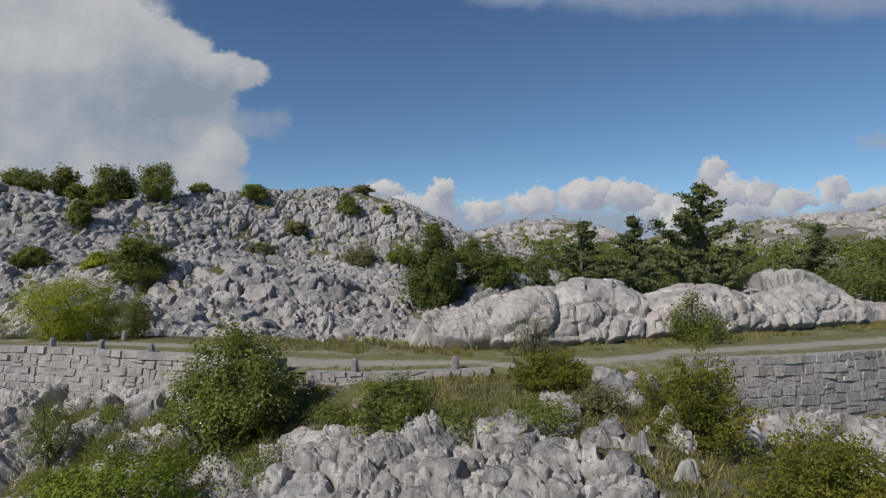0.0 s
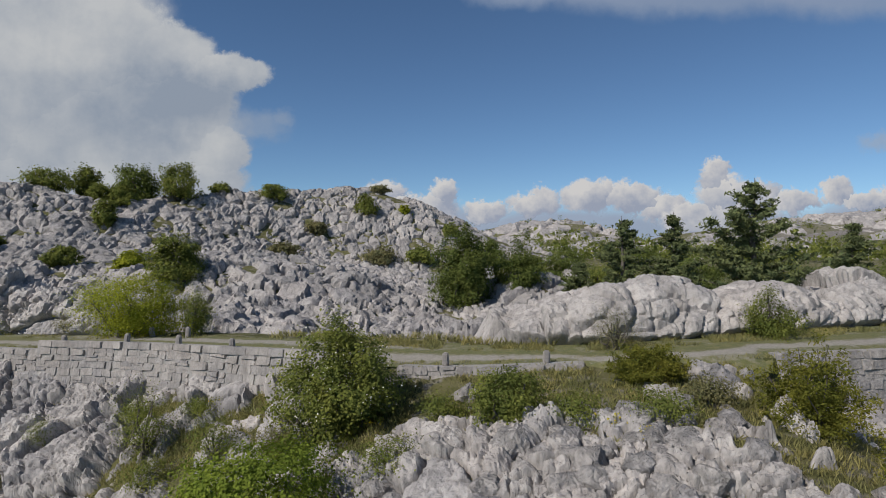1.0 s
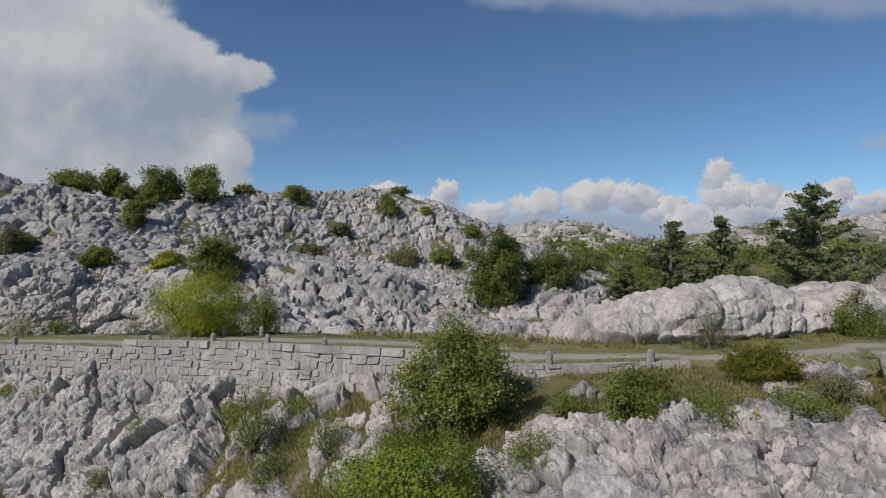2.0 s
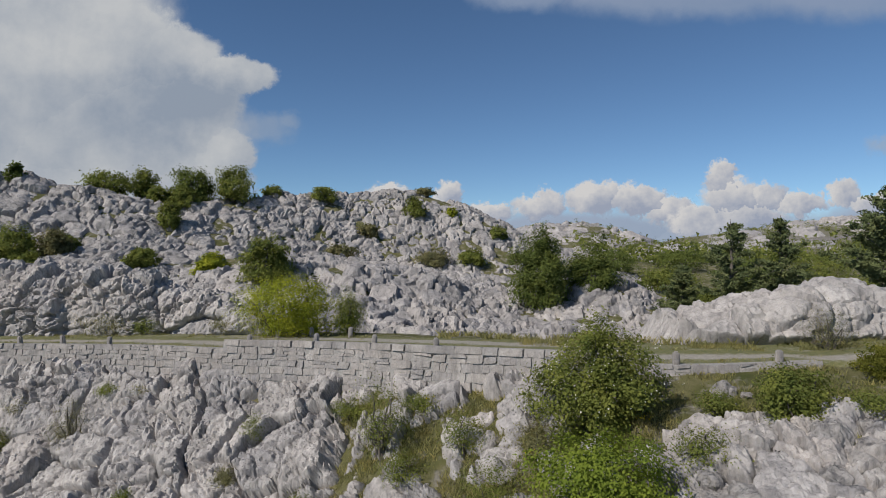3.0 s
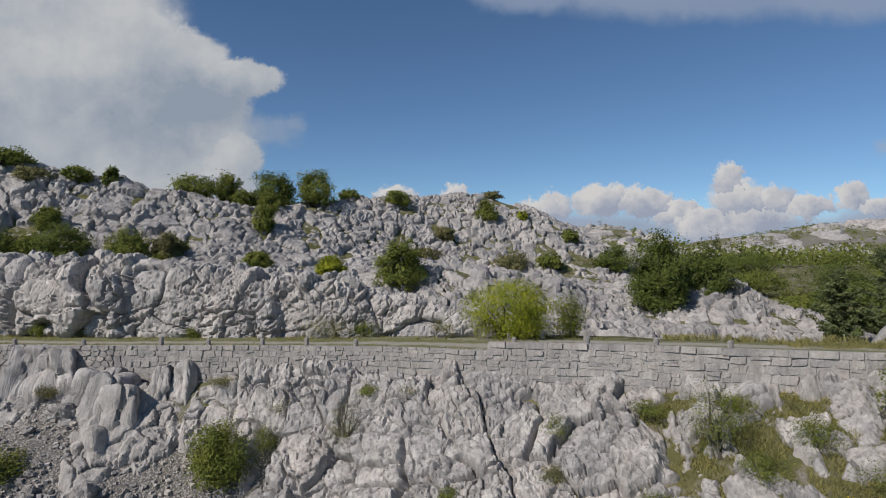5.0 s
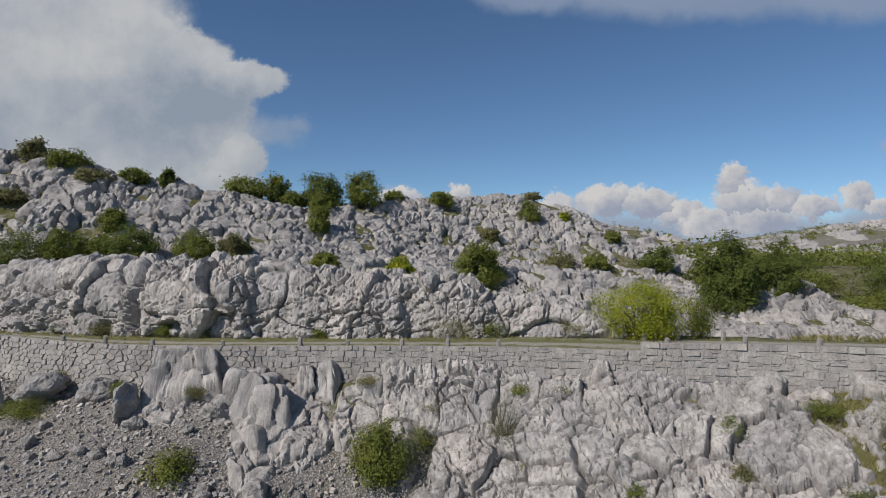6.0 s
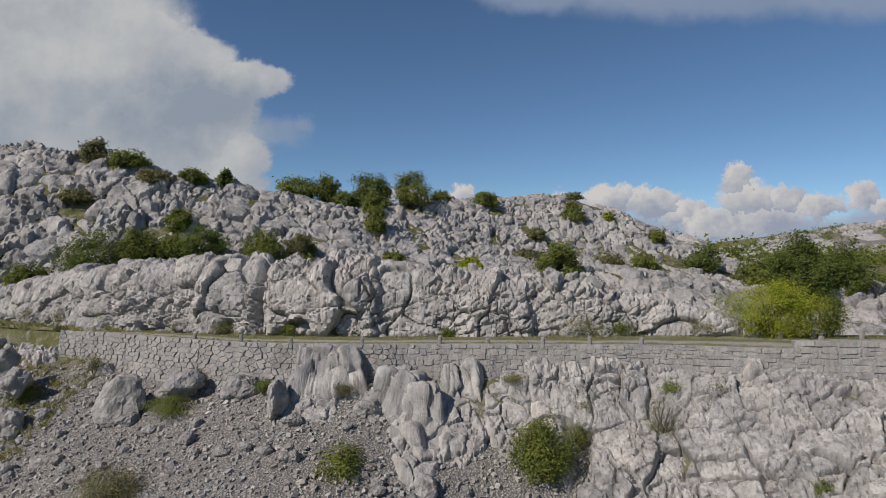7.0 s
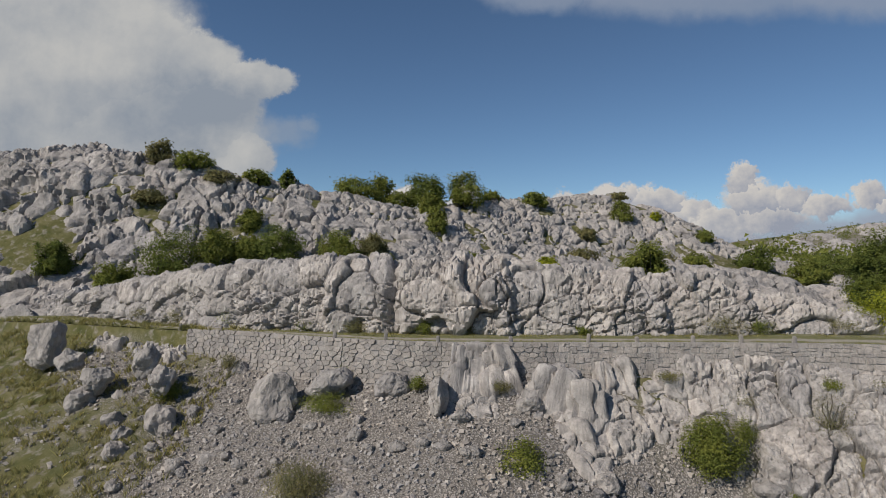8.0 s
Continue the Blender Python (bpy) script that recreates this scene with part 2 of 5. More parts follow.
# ---- the plan: lines along the road, as functions of x ----
WALL_Y = curve(-90, 40, -62, 33.5, -54, 30.2, -49, 28.4, -44, 26.0, -40, 24.5, -37, 23.9, -31, 23.5, -25, 22.9, -20, 21.9, -18, 21.2,
               -13, 19.75, -9, 18.0, -5.5, 16.4, -2.3, 15.1, 0, 14.7, 4, 14.4, 8, 14.6, 12, 15.6, 20, 18, 45, 26)
ROAD_Z = curve(-90, -1.6, -60, -1.3, -49, -1.15, -37, -1.0, -25, -0.8, -13, -0.5, -2, -0.05, 5, 0.38, 12, 0.45, 45, 0.9)
FAR_Y = curve(-90, 43.5, -62, 36.5, -54, 31.6, -48, 29.4, -40, 27.1, -37, 26.6, -32, 26.2, -25, 25.6, -19, 25.2, -15, 23.9, -9, 21.8,
              -4, 19.8, 0, 17.7, 3, 17.0, 6, 17.3, 12, 19.5, 20, 22, 45, 30)
FOOT_Z = curve(-60, -2.0, -52, -2.4, -46, -3.0, -40, -2.9, -36, -2.5, -31, -2.2, -26, -2.0, -20, -1.75, -16, -1.65, -12, -1.55, -8, -1.25, -4, -0.55,
               -1, -0.12, 1.2, 0.08, 3, 0.22, 4.6, 0.25, 5.6, -0.1, 6.6, -0.75, 8, -0.95, 10, -1.05, 16, -1.1, 40, -1.0)
SLOPE = curve(-60, 0.42, -50, 0.46, -42, 0.40, -38, 0.38, -34, 0.52, -31, 0.75, -28, 1.02, -25, 1.02, -22, 0.86, -20, 0.66, -16, 0.6, -14, 0.54, -9, 0.4,
              -4, 0.2, 0, 0.14, 5, 0.15, 12, 0.2, 40, 0.3)
DIP_Z = curve(-110, 0, -60, -0.6, -30, -0.6, -16, -1.5, -6, -3.0, 5, -3.3, 15, -3.0, 30, -2.0, 60, -1.5)
HILL_FOOT_Y = curve(-110, 42, -75, 43, -62, 47, -50, 50.5, -42, 54, -34, 62, -24, 72, -5, 74, 25, 70)
HILL_FOOT_Z = curve(-110, 0, -62, 0.5, -50, 1, -42, 2, -34, 2.5, -24, 2.5, -14, 1.0, -5, 0.0, 4, -1.0, 25, -1.5)
CREST_Y = curve(-110, 62, -80, 62, -62, 64, -50, 68, -42, 71, -34, 80, -24, 86, -14, 90, -5, 90, 4, 92, 25, 100)
CREST_Z = curve(-110, 13.5, -90, 14.6, -79, 15.4, -70, 14.0, -63, 12.4, -56, 11.2, -50, 10.2, -42, 8.6, -34, 10.9, -24, 11.6, -14, 12.6, -8, 10.8, -2, 8.4, 4, 5.6, 12, 3.0, 25, 1.5)
RIDGE_Z = curve(-500, 20, -60, 8, 0, 8, 45, 16, 70, 15, 95, 5, 150, 13, 250, 24, 500, 40)


def low_z(x, y):
    """The slope below the road."""
    s = np.maximum(WALL_Y(x) - y, 0)
    k = SLOPE(x)
    brink = np.maximum(s - 4.2, 0)
    return FOOT_Z(x) - k * s - np.minimum(0.10 * brink ** 1.6, 0.6 * brink) * smooth(-14, -5, x)


def back_z(x, y):
    """The land beyond the road: a dip, then the hill, then the plateau up to the far ridge."""
    far, foot, crest = FAR_Y(x), HILL_FOOT_Y(x), CREST_Y(x)
    dip = far + 12.0
    z = ROAD_Z(x) + (DIP_Z(x) - ROAD_Z(x)) * smooth(far + 1, dip, y)
    z = z + (HILL_FOOT_Z(x) - DIP_Z(x)) * smooth(dip, np.maximum(foot, dip + 2), y)
    for cx, cy, rx, ry, up in ((-19, 47, 8, 5.5, 2.5), (5, 52, 5, 5, 2.7), (-10, 48, 5, 4.5, 1.7)):
        z = z + up * np.exp(-((x - cx) / rx) ** 2 - ((y - cy) / ry) ** 2)
    t = np.clip((y - foot) / (crest - foot), 0, 1)
    z = z + (CREST_Z(x) - HILL_FOOT_Z(x)) * (0.75 * t + 0.25 * t * t * (3 - 2 * t)) * (1 - 0.03 * smooth(0.8, 1.0, t))
    behind = CREST_Z(x) + 3.0
    z = z - behind * smooth(crest + 2, crest + 60, y)
    return z + (RIDGE_Z(x) + 4) * smooth(170, 330, y) - 30.0 * smooth(340, 700, y)


def under_rock(x, y):
    """1 where the cliff below the road hides the ground."""
    return smooth(-28, -26, x) * (1 - smooth(-12.5, -11, x)) * smooth(0, 0.6, WALL_Y(x) - y)


def land_z(x, y):
    x, y = np.broadcast_arrays(np.asarray(x, float), np.asarray(y, float))
    w, f = WALL_Y(x), FAR_Y(x)
    z = np.where(y < w, low_z(x, y), ROAD_Z(x) - 0.06)
    z = np.where(y > f, back_z(x, y) - 0.06, z)
    rough = fbm(flat3(x, y, 2.6), 5, 3).reshape(x.shape)
    big = fbm(flat3(x, y, 30), 8, 3).reshape(x.shape)
    off = np.where(y < w, smooth(0, 1.5, w - y), smooth(0, 3, y - f))
    return z + off * 0.13 * rough - 0.3 * under_rock(x, y) + big * 2.2 * smooth(130, 260, y)


def scree(x, y):
    """How far bare rubble covers the slope below the road (0 to 1)."""
    x, y = np.broadcast_arrays(np.asarray(x, float), np.asarray(y, float))
    n = fbm(flat3(x, y, 3.0), 11, 3).reshape(x.shape)
    s = WALL_Y(x) - y
    a = smooth(-52.5, -49.5, x + 1.2 * n) * (1 - smooth(-30.5, -28.5, x + 0.6 * n - 0.2 * s))
    b = np.exp(-((x + 27.6 + 0.3 * (s - 4)) / 1.8) ** 2) * smooth(0.8, 2.2, s)
    c = 1.5 * np.exp(-((x + 55.5) / 4.2) ** 2 - ((s - 2.6) / 1.9) ** 2) + 0.6 * n
    near = np.clip(np.maximum(np.maximum(a, b * 1.8), np.where(x < -48, c, 0)), 0, 1) * (s > 0)
    bare = smooth(0.0, 0.4, fbm(flat3(x, y, 16.0), 12, 4).reshape(x.shape)) * smooth(90, 150, y)
    return np.maximum(near, bare)


# ---- the ground, one sheet to the horizon ----
def ground():
    xs = np.concatenate((np.linspace(-2500, -130, 24), np.arange(-120, -70, 1.0), np.arange(-70, 26, 0.45), np.arange(26, 130, 1.5), np.linspace(140, 2500, 40)))
    ys = np.concatenate((np.linspace(-1500, -30, 12), np.arange(-20, 6, 2.0), np.arange(7, 33, 0.3), np.arange(33, 110, 0.9), np.arange(111, 400, 5), np.linspace(420, 3500, 16)))
    gx, gy = np.meshgrid(xs, ys)
    # bend the rows so that they follow the wall
    w = WALL_Y(gx)
    near = (1 - smooth(6, 20, np.abs(gy - 21))) * (1 - smooth(60, 100, np.abs(gx + 25)))
    gy = gy + near * (w - 21)
    gz = land_z(gx, gy)
    gz = np.where(gy < 6, np.maximum(gz, -14 - 0.06 * np.abs(gy - 6)), gz)
    nx, ny = len(xs), len(ys)
    verts = np.stack((gx.ravel(), gy.ravel(), gz.ravel()), 1)
    i = np.arange(ny - 1)[:, None] * nx + np.arange(nx - 1)[None, :]
    i = i.ravel()
    faces = np.stack((i, i + 1, i + nx + 1, i + nx), 1)
    me = mesh_of("ground", verts.tolist(), faces.tolist(), EARTH)
    a = me.attributes.new("gravel", "FLOAT", "POINT")
    a.data.foreach_set("value", scree(gx, gy).ravel().astype(np.float32))
    tagged(new("ground", me), "stony mountain ground with thin dry turf and grey scree", "ground", kind="structure")


ground()


# ---- the road ----
def road():
    xs = np.arange(-90, 45, 0.4)
    vs = np.linspace(0, 1, 16)
    gx, gv = np.meshgrid(xs, vs)
    bare = smooth(0.9, 1.6, gx) * (1 - smooth(5.4, 6.1, gx))
    a, b = WALL_Y(gx) + 0.25 - 0.9 * bare, FAR_Y(gx) + 0.7
    gy = a + (b - a) * gv
    gz = ROAD_Z(gx) + 0.05 * np.sin(gv * math.pi) + 0.03 * fbm(flat3(gx, gy, 0.9), 3, 2).reshape(gx.shape) - 0.35 * bare * (1 - smooth(0, 0.22, gv))
    nx, ny = len(xs), len(vs)
    i = (np.arange(ny - 1)[:, None] * nx + np.arange(nx - 1)[None, :]).ravel()
    me = mesh_of("road", np.stack((gx.ravel(), gy.ravel(), gz.ravel()), 1).tolist(), np.stack((i, i + 1, i + nx + 1, i + nx), 1).tolist(), ROAD)
    verge = np.clip(np.maximum(np.exp(-((gv - 0.5) / 0.14) ** 2) * 0.85, np.maximum(smooth(0.72, 0.95, gv), 0.8 * (1 - smooth(0.03, 0.16, gv)))), 0, 1)
    verge = np.maximum(verge, 0.62 * (1 - smooth(-20, -13, gx) * (1 - smooth(-6, -2, gx))) * (1 - np.exp(-((gv - 0.3) / 0.07) ** 2)))
    at = me.attributes.new("verge", "FLOAT", "POINT")
    at.data.foreach_set("value", verge.ravel().astype(np.float32))
    tagged(new("road", me), "abandoned gravel mountain road with grassy verges and crown", "road", kind="structure")


road()


# ---- crags ----
def facets(q, seed, lean, round_edge, crack, gap):
    """Jointed blocks: each stands out by its own amount, leans its own way, has worn edges and is parted from the next by a crack."""
    e, num, away = worley(q, seed)
    tilt = np.stack((rand01(num, 6), rand01(num, 7), rand01(num, 8)), 1) - 0.5
    depth = crack * (0.25 + 0.75 * smooth(-0.45, 0.3, lattice(q * 0.9 + 5.1, seed + 3)))
    worn = np.clip(e / (0.08 + 0.3 * rand01(num, 9)), 0, 1)
    return (rand01(num, 5) - 0.5) + lean * (away * tilt).sum(1) + round_edge * (1 - (1 - worn) ** 2) - depth * np.exp(-(e / gap) ** 2), num


def blocky(p, size, seed, tall=1.5, amp=1.0, flute=0.0, lump=1.4, step=0.05, broken=1.0, rift=1.0, lean=1.7):
    """How far weathered limestone stands out at points p: jointed blocks at four sizes, pitting and rain flutes; and each point's block."""
    warp = np.stack((fbm(p / size * 0.6, seed + 1, 3), fbm(p / size * 0.6, seed + 2, 3), fbm(p / size * 0.6, seed + 3, 3)), 1) * 0.24
    lay = p.copy()
    lay[:, 2] -= 0.33 * p[:, 0]
    lay[:, 0] += 0.22 * p[:, 2]
    q = lay / (size * np.array((1, 1, tall)))
    big, num = facets(q / lump + warp / lump, seed, lean, 0.32, rift, max(0.035, 0.7 * step / (size * lump)))
    d = 0.4 * fbm(p / (size * 2.6), seed + 4, 3) + 0.40 * lump * big
    whole = broken * (0.25 + 0.75 * smooth(-0.35, 0.25, fbm(p / (size * 2.0), seed + 17, 2)))
    d = d + 0.32 * whole * facets(q / 0.62 + 1.3 * warp, seed + 7, 1.15 * lean, 0.32, 1.1, max(0.05, 0.8 * step / (size * 0.62)))[0]
    if 0.26 * size > 2.2 * step:
        d = d + 0.13 * whole * facets(q / 0.26 + 1.8 * warp, seed + 13, 1.3 * lean, 0.35, 0.9, max(0.08, 0.8 * step / (size * 0.26)))[0]
    if 0.12 * size > 2.0 * step:
        d = d + 0.05 * facets(q / 0.12 + 2.5 * warp, seed + 19, 2.4, 0.35, 0.5, 0.12)[0]
    d = d + (0.04 if flute else 0.09) * fbm(p / (size * 0.3), seed + 9, 4)
    d = d + 0.035 / size * (1 - 2 * np.abs(fbm(p / 0.34, seed + 23, 2)))
    groove = 1 - np.abs(lattice(p * np.array((4.2, 4.2, 0.35)) + 0.3 * fbm(p * 0.8, seed + 12, 2)[:, None], seed + 11))
    where = smooth(-0.3, 0.35, lattice(p * 0.55, seed + 15))
    return amp * size * 0.62 * d - (0.03 + flute) * groove ** 3 * where, num


def patches(own):
    """Numbers the joined patches of equal value on a grid of faces."""
    mark = np.arange(own.size).reshape(own.shape)
    across, along = own[:, 1:] == own[:, :-1], own[1:] == own[:-1]
    while True:
        old = mark
        mark = mark.copy()
        mark[:, 1:] = np.where(across, np.minimum(mark[:, 1:], mark[:, :-1]), mark[:, 1:])
        mark[:, :-1] = np.where(across, np.minimum(mark[:, 1:], mark[:, :-1]), mark[:, :-1])
        mark[1:] = np.where(along, np.minimum(mark[1:], mark[:-1]), mark[1:])
        mark[:-1] = np.where(along, np.minimum(mark[1:], mark[:-1]), mark[:-1])
        mark = mark.ravel()[mark]
        if (mark == old).all():
            return mark


def crag(name, label, px, py, pz, size, seed, cover=None, tall=1.5, amp=1.0, lump=1.5, material=None, piece="rock", flute=0.0, broken=1.0, rift=1.0, lean=1.7):
    """A crag draped on the smooth sheet px, py, pz (rows up the slope, columns along it), parted into its larger rocks.
    cover: where it is bare rock (above 0) or sinks under turf and rubble."""
    nv, nu = px.shape
    p = np.stack((px, py, pz), 2)
    du = np.gradient(p, axis=1)
    dv = np.gradient(p, axis=0)
    n = np.cross(du, dv)
    n /= np.linalg.norm(n, axis=2, keepdims=True) + 1e-9
    for _ in range(6):
        n[:, 1:-1] = (n[:, :-2] + n[:, 1:-1] + n[:, 2:]) / 3
        n[1:-1] = (n[:-2] + n[1:-1] + n[2:]) / 3
    n /= np.linalg.norm(n, axis=2, keepdims=True) + 1e-9
    flat = p.reshape(-1, 3)
    gap = np.linalg.norm(p[nv // 2, 1] - p[nv // 2, 0])
    d, num = blocky(flat, size, seed, tall, amp, flute, lump, gap, broken, rift, lean)
    d = d.reshape(nv, nu)
    if cover is None:
        cover = np.ones((nv, nu))
    edge = np.minimum.reduce([np.minimum(np.arange(nu), np.arange(nu)[::-1])[None, :] * np.ones((nv, 1)), np.minimum(np.arange(nv), np.arange(nv)[::-1])[:, None] * np.ones((1, nu))])
    sink = np.clip(0.5 - cover, 0, 1.2) * size * 1.3 + (1 - smooth(0, 0.8 * size, edge * gap)) * size * 0.75
    q = (p + n * (d + 0.24 * size - sink)[:, :, None]).reshape(-1, 3)
    keep = (sink < size * 1.1)
    i = (np.arange(nv - 1)[:, None] * nu + np.arange(nu - 1)[None, :])
    k4 = keep[:-1, :-1] | keep[1:, :-1] | keep[:-1, 1:] | keep[1:, 1:]
    i = i[k4]
    faces = np.stack((i, i + 1, i + nu + 1, i + nu), 1)
    own = np.where(k4, num.reshape(nv, nu)[:-1, :-1], -1)
    mark = patches(own)
    # slivers go to the rock beside them
    fewest = max(8, int(k4.sum()) // 2500)
    mark = np.where(k4, mark, -1)
    for _ in range(24):
        ids, inv, many = np.unique(mark, return_inverse=True, return_counts=True)
        small = (many[inv] < fewest).reshape(mark.shape) & k4
        if not small.any():
            break
        for ax, by in ((1, 1), (1, -1), (0, 1), (0, -1)):
            beside, far_side = np.roll(mark, by, ax), np.roll(small, by, ax)
            take = small & (beside >= 0) & ~far_side
            mark = np.where(take, beside, mark)
            small = small & ~take
    owner = patches(mark)[k4]
    top = tagged(new(name), label, "rock outcrop")
    centre = q[faces[:, 0]].mean(0)
    top.location = (centre[0], centre[1], q[faces[:, 0]][:, 2].min())
    shift = np.array(top.location)
    order = np.argsort(owner, kind="stable")
    cuts = np.flatnonzero(np.diff(owner[order])) + 1
    for group in np.split(order, cuts):
        if len(group) < 4:
            continue
        used, inv = np.unique(faces[group].ravel(), return_inverse=True)
        me = mesh_of(piece, (q[used] - shift).tolist(), inv.reshape(-1, 4).tolist(), material or ROCK)
        me.set_sharp_from_angle(angle=radians(32))
        part(piece, me, top)
    return top


def slope_sheet(x0, x1, s0, s1, step):
    """A sheet on the slope below the road, from s1 up to s0 metres out from the wall."""
    xs = np.arange(x0, x1, step)
    ss = np.arange(s1, s0 - 1e-6, -step * 0.75)
    gx, gs = np.meshgrid(xs, ss)
    gy = WALL_Y(gx) - gs
    return gx, gy, low_z(gx, gy)


def blobs(x, y, *places):
    """1 inside the given ellipses (x, y, rx, ry), falling off outside."""
    out = np.full(x.shape, -1.0)
    for cx, cy, rx, ry in places:
        out = np.maximum(out, 1.6 - 1.1 * np.sqrt(((x - cx) / rx) ** 2 + ((y - cy) / ry) ** 2))
    return out


# ---- clouds: far glowing sheets on the horizon, sun and shade painted into their tone ----
def cloud(name, label, x0, x1, y0, y1, puffs, dark, light, ragged, soft, grain, seed, gain=1.0, far=4700, puffy=0.7, shades=()):
    """A cloud on a far curved sheet; its place and its puffs (x, y, half width, half height) in thousandths of the viewing distance, y up."""
    us, vs = np.linspace(x0, x1, 40) / 1000, np.linspace(y0, y1, 24) / 1000
    gu, gv = np.meshgrid(us, vs)
    d = np.stack((gu, np.ones(gu.shape), gv), 2)
    d /= np.linalg.norm(d, axis=2, keepdims=True)
    turn = Matrix.Rotation(radians(0.75), 3, "Z")
    p = d.reshape(-1, 3) @ np.array(turn).T * far + np.array((-13, 0, EYE))
    nx = len(us)
    i = (np.arange(len(vs) - 1)[:, None] * nx + np.arange(nx - 1)[None, :]).ravel()
    f = np.stack((i, i + 1, i + nx + 1, i + nx), 1)
    m = bpy.data.materials.new(name)
    m.use_nodes = True
    nt = m.node_tree
    nt.nodes.clear()
    link = nt.links.new
    uvn = nt.nodes.new("ShaderNodeUVMap")
    uvn.uv_map = "sheet"

    def vec(op, a, b):
        n = nt.nodes.new("ShaderNodeVectorMath")
        n.operation = op
        link(a, n.inputs[0])
        if isinstance(b, bpy.types.NodeSocket):
            link(b, n.inputs[1])
        elif b is not None:
            n.inputs[1].default_value = b
        return n.outputs["Value" if op == "LENGTH" else "Vector"]

    def num(op, a, b):
        n = nt.nodes.new("ShaderNodeMath")
        n.operation = op
        for k, s in enumerate((a, b)):
            if isinstance(s, bpy.types.NodeSocket):
                link(s, n.inputs[k])
            else:
                n.inputs[k].default_value = s
        return n.outputs[0]

    def cloudy(scale, detail, shift):
        mp = nt.nodes.new("ShaderNodeMapping")
        mp.inputs["Location"].default_value = (seed * 1.37 + shift, seed * 0.71, 0)
        link(uvn.outputs[0], mp.inputs["Vector"])
        n = add(nt, "ShaderNodeTexNoise", Scale=scale, Detail=detail, Roughness=0.6)
        link(mp.outputs[0], n.inputs["Vector"])
        return n

    wob = cloudy(grain, 7.0, 0)
    mid = vec("SUBTRACT", wob.outputs["Color"], (0.5, 0.5, 0.5))
    sc = nt.nodes.new("ShaderNodeVectorMath")
    sc.operation = "SCALE"
    link(mid, sc.inputs[0])
    sc.inputs["Scale"].default_value = ragged
    fine = cloudy(grain * 4.5, 6.0, 1.7)
    sc2 = nt.nodes.new("ShaderNodeVectorMath")
    sc2.operation = "SCALE"
    link(vec("SUBTRACT", fine.outputs["Color"], (0.5, 0.5, 0.5)), sc2.inputs[0])
    sc2.inputs["Scale"].default_value = ragged * 0.55
    here = vec("ADD", vec("ADD", uvn.outputs[0], sc.outputs[0]), sc2.outputs[0])
    field, lit = None, None
    for cx, cy, rx, ry in puffs:
        q = vec("MULTIPLY", vec("SUBTRACT", here, (cx / 1000, cy / 1000, 0)), (1000 / rx, 1000 / ry, 0))
        one = num("SUBTRACT", 1.0, vec("LENGTH", q, None))
        sep = nt.nodes.new("ShaderNodeSeparateXYZ")
        link(q, sep.inputs[0])
        glow = num("ADD", num("MULTIPLY", sep.outputs[1], 0.5), num("MULTIPLY", sep.outputs[0], -0.25))
        if field is None:
            field, lit = one, glow
        else:
            g = num("GREATER_THAN", one, field)
            lit = num("ADD", num("MULTIPLY", lit, num("SUBTRACT", 1.0, g)), num("MULTIPLY", glow, g))
            field = num("MAXIMUM", field, one)
    alpha = nt.nodes.new("ShaderNodeMapRange")
    alpha.interpolation_type = "SMOOTHSTEP"
    alpha.inputs["From Min"].default_value, alpha.inputs["From Max"].default_value = 0.0, soft
    alpha.inputs["To Max"].default_value = gain
    link(field, alpha.inputs["Value"])
    # painted sun: each puff brightens upwards and left; shades darken or lift patches
    tone = num("ADD", num("MULTIPLY", lit, puffy), num("MULTIPLY", cloudy(grain * 0.8, 8.0, 3.1).outputs["Fac"], 1.0))
    for cx, cy, rx, ry, much in shades:
        q = vec("MULTIPLY", vec("SUBTRACT", here, (cx / 1000, cy / 1000, 0)), (1000 / rx, 1000 / ry, 0))
        sh = nt.nodes.new("ShaderNodeMapRange")
        sh.interpolation_type = "SMOOTHSTEP"
        sh.inputs["To Max"].default_value = much
        link(num("SUBTRACT", 1.0, vec("LENGTH", q, None)), sh.inputs["Value"])
        tone = num("ADD", tone, sh.outputs[0])
    c = ramp(nt, tone, ((0.25, dark), (0.75, light)))
    em = nt.nodes.new("ShaderNodeEmission")
    link(c, em.inputs["Color"])
    tr = nt.nodes.new("ShaderNodeBsdfTransparent")
    ms = nt.nodes.new("ShaderNodeMixShader")
    out = nt.nodes.new("ShaderNodeOutputMaterial")
    link(alpha.outputs[0], ms.inputs[0])
    link(tr.outputs[0], ms.inputs[1])
    link(em.outputs[0], ms.inputs[2])
    link(ms.outputs[0], out.inputs["Surface"])
    me = mesh_of(name, p.tolist(), f.tolist(), m)
    layer = me.uv_layers.new(name="sheet")
    loops = np.zeros(len(me.loops), np.int32)
    me.loops.foreach_get("vertex_index", loops)
    uv = np.stack((gu.ravel(), gv.ravel()), 1)[loops]
    layer.data.foreach_set("uv", uv.astype(np.float32).ravel())
    tagged(new(name, me), label, "cloud", kind="structure")


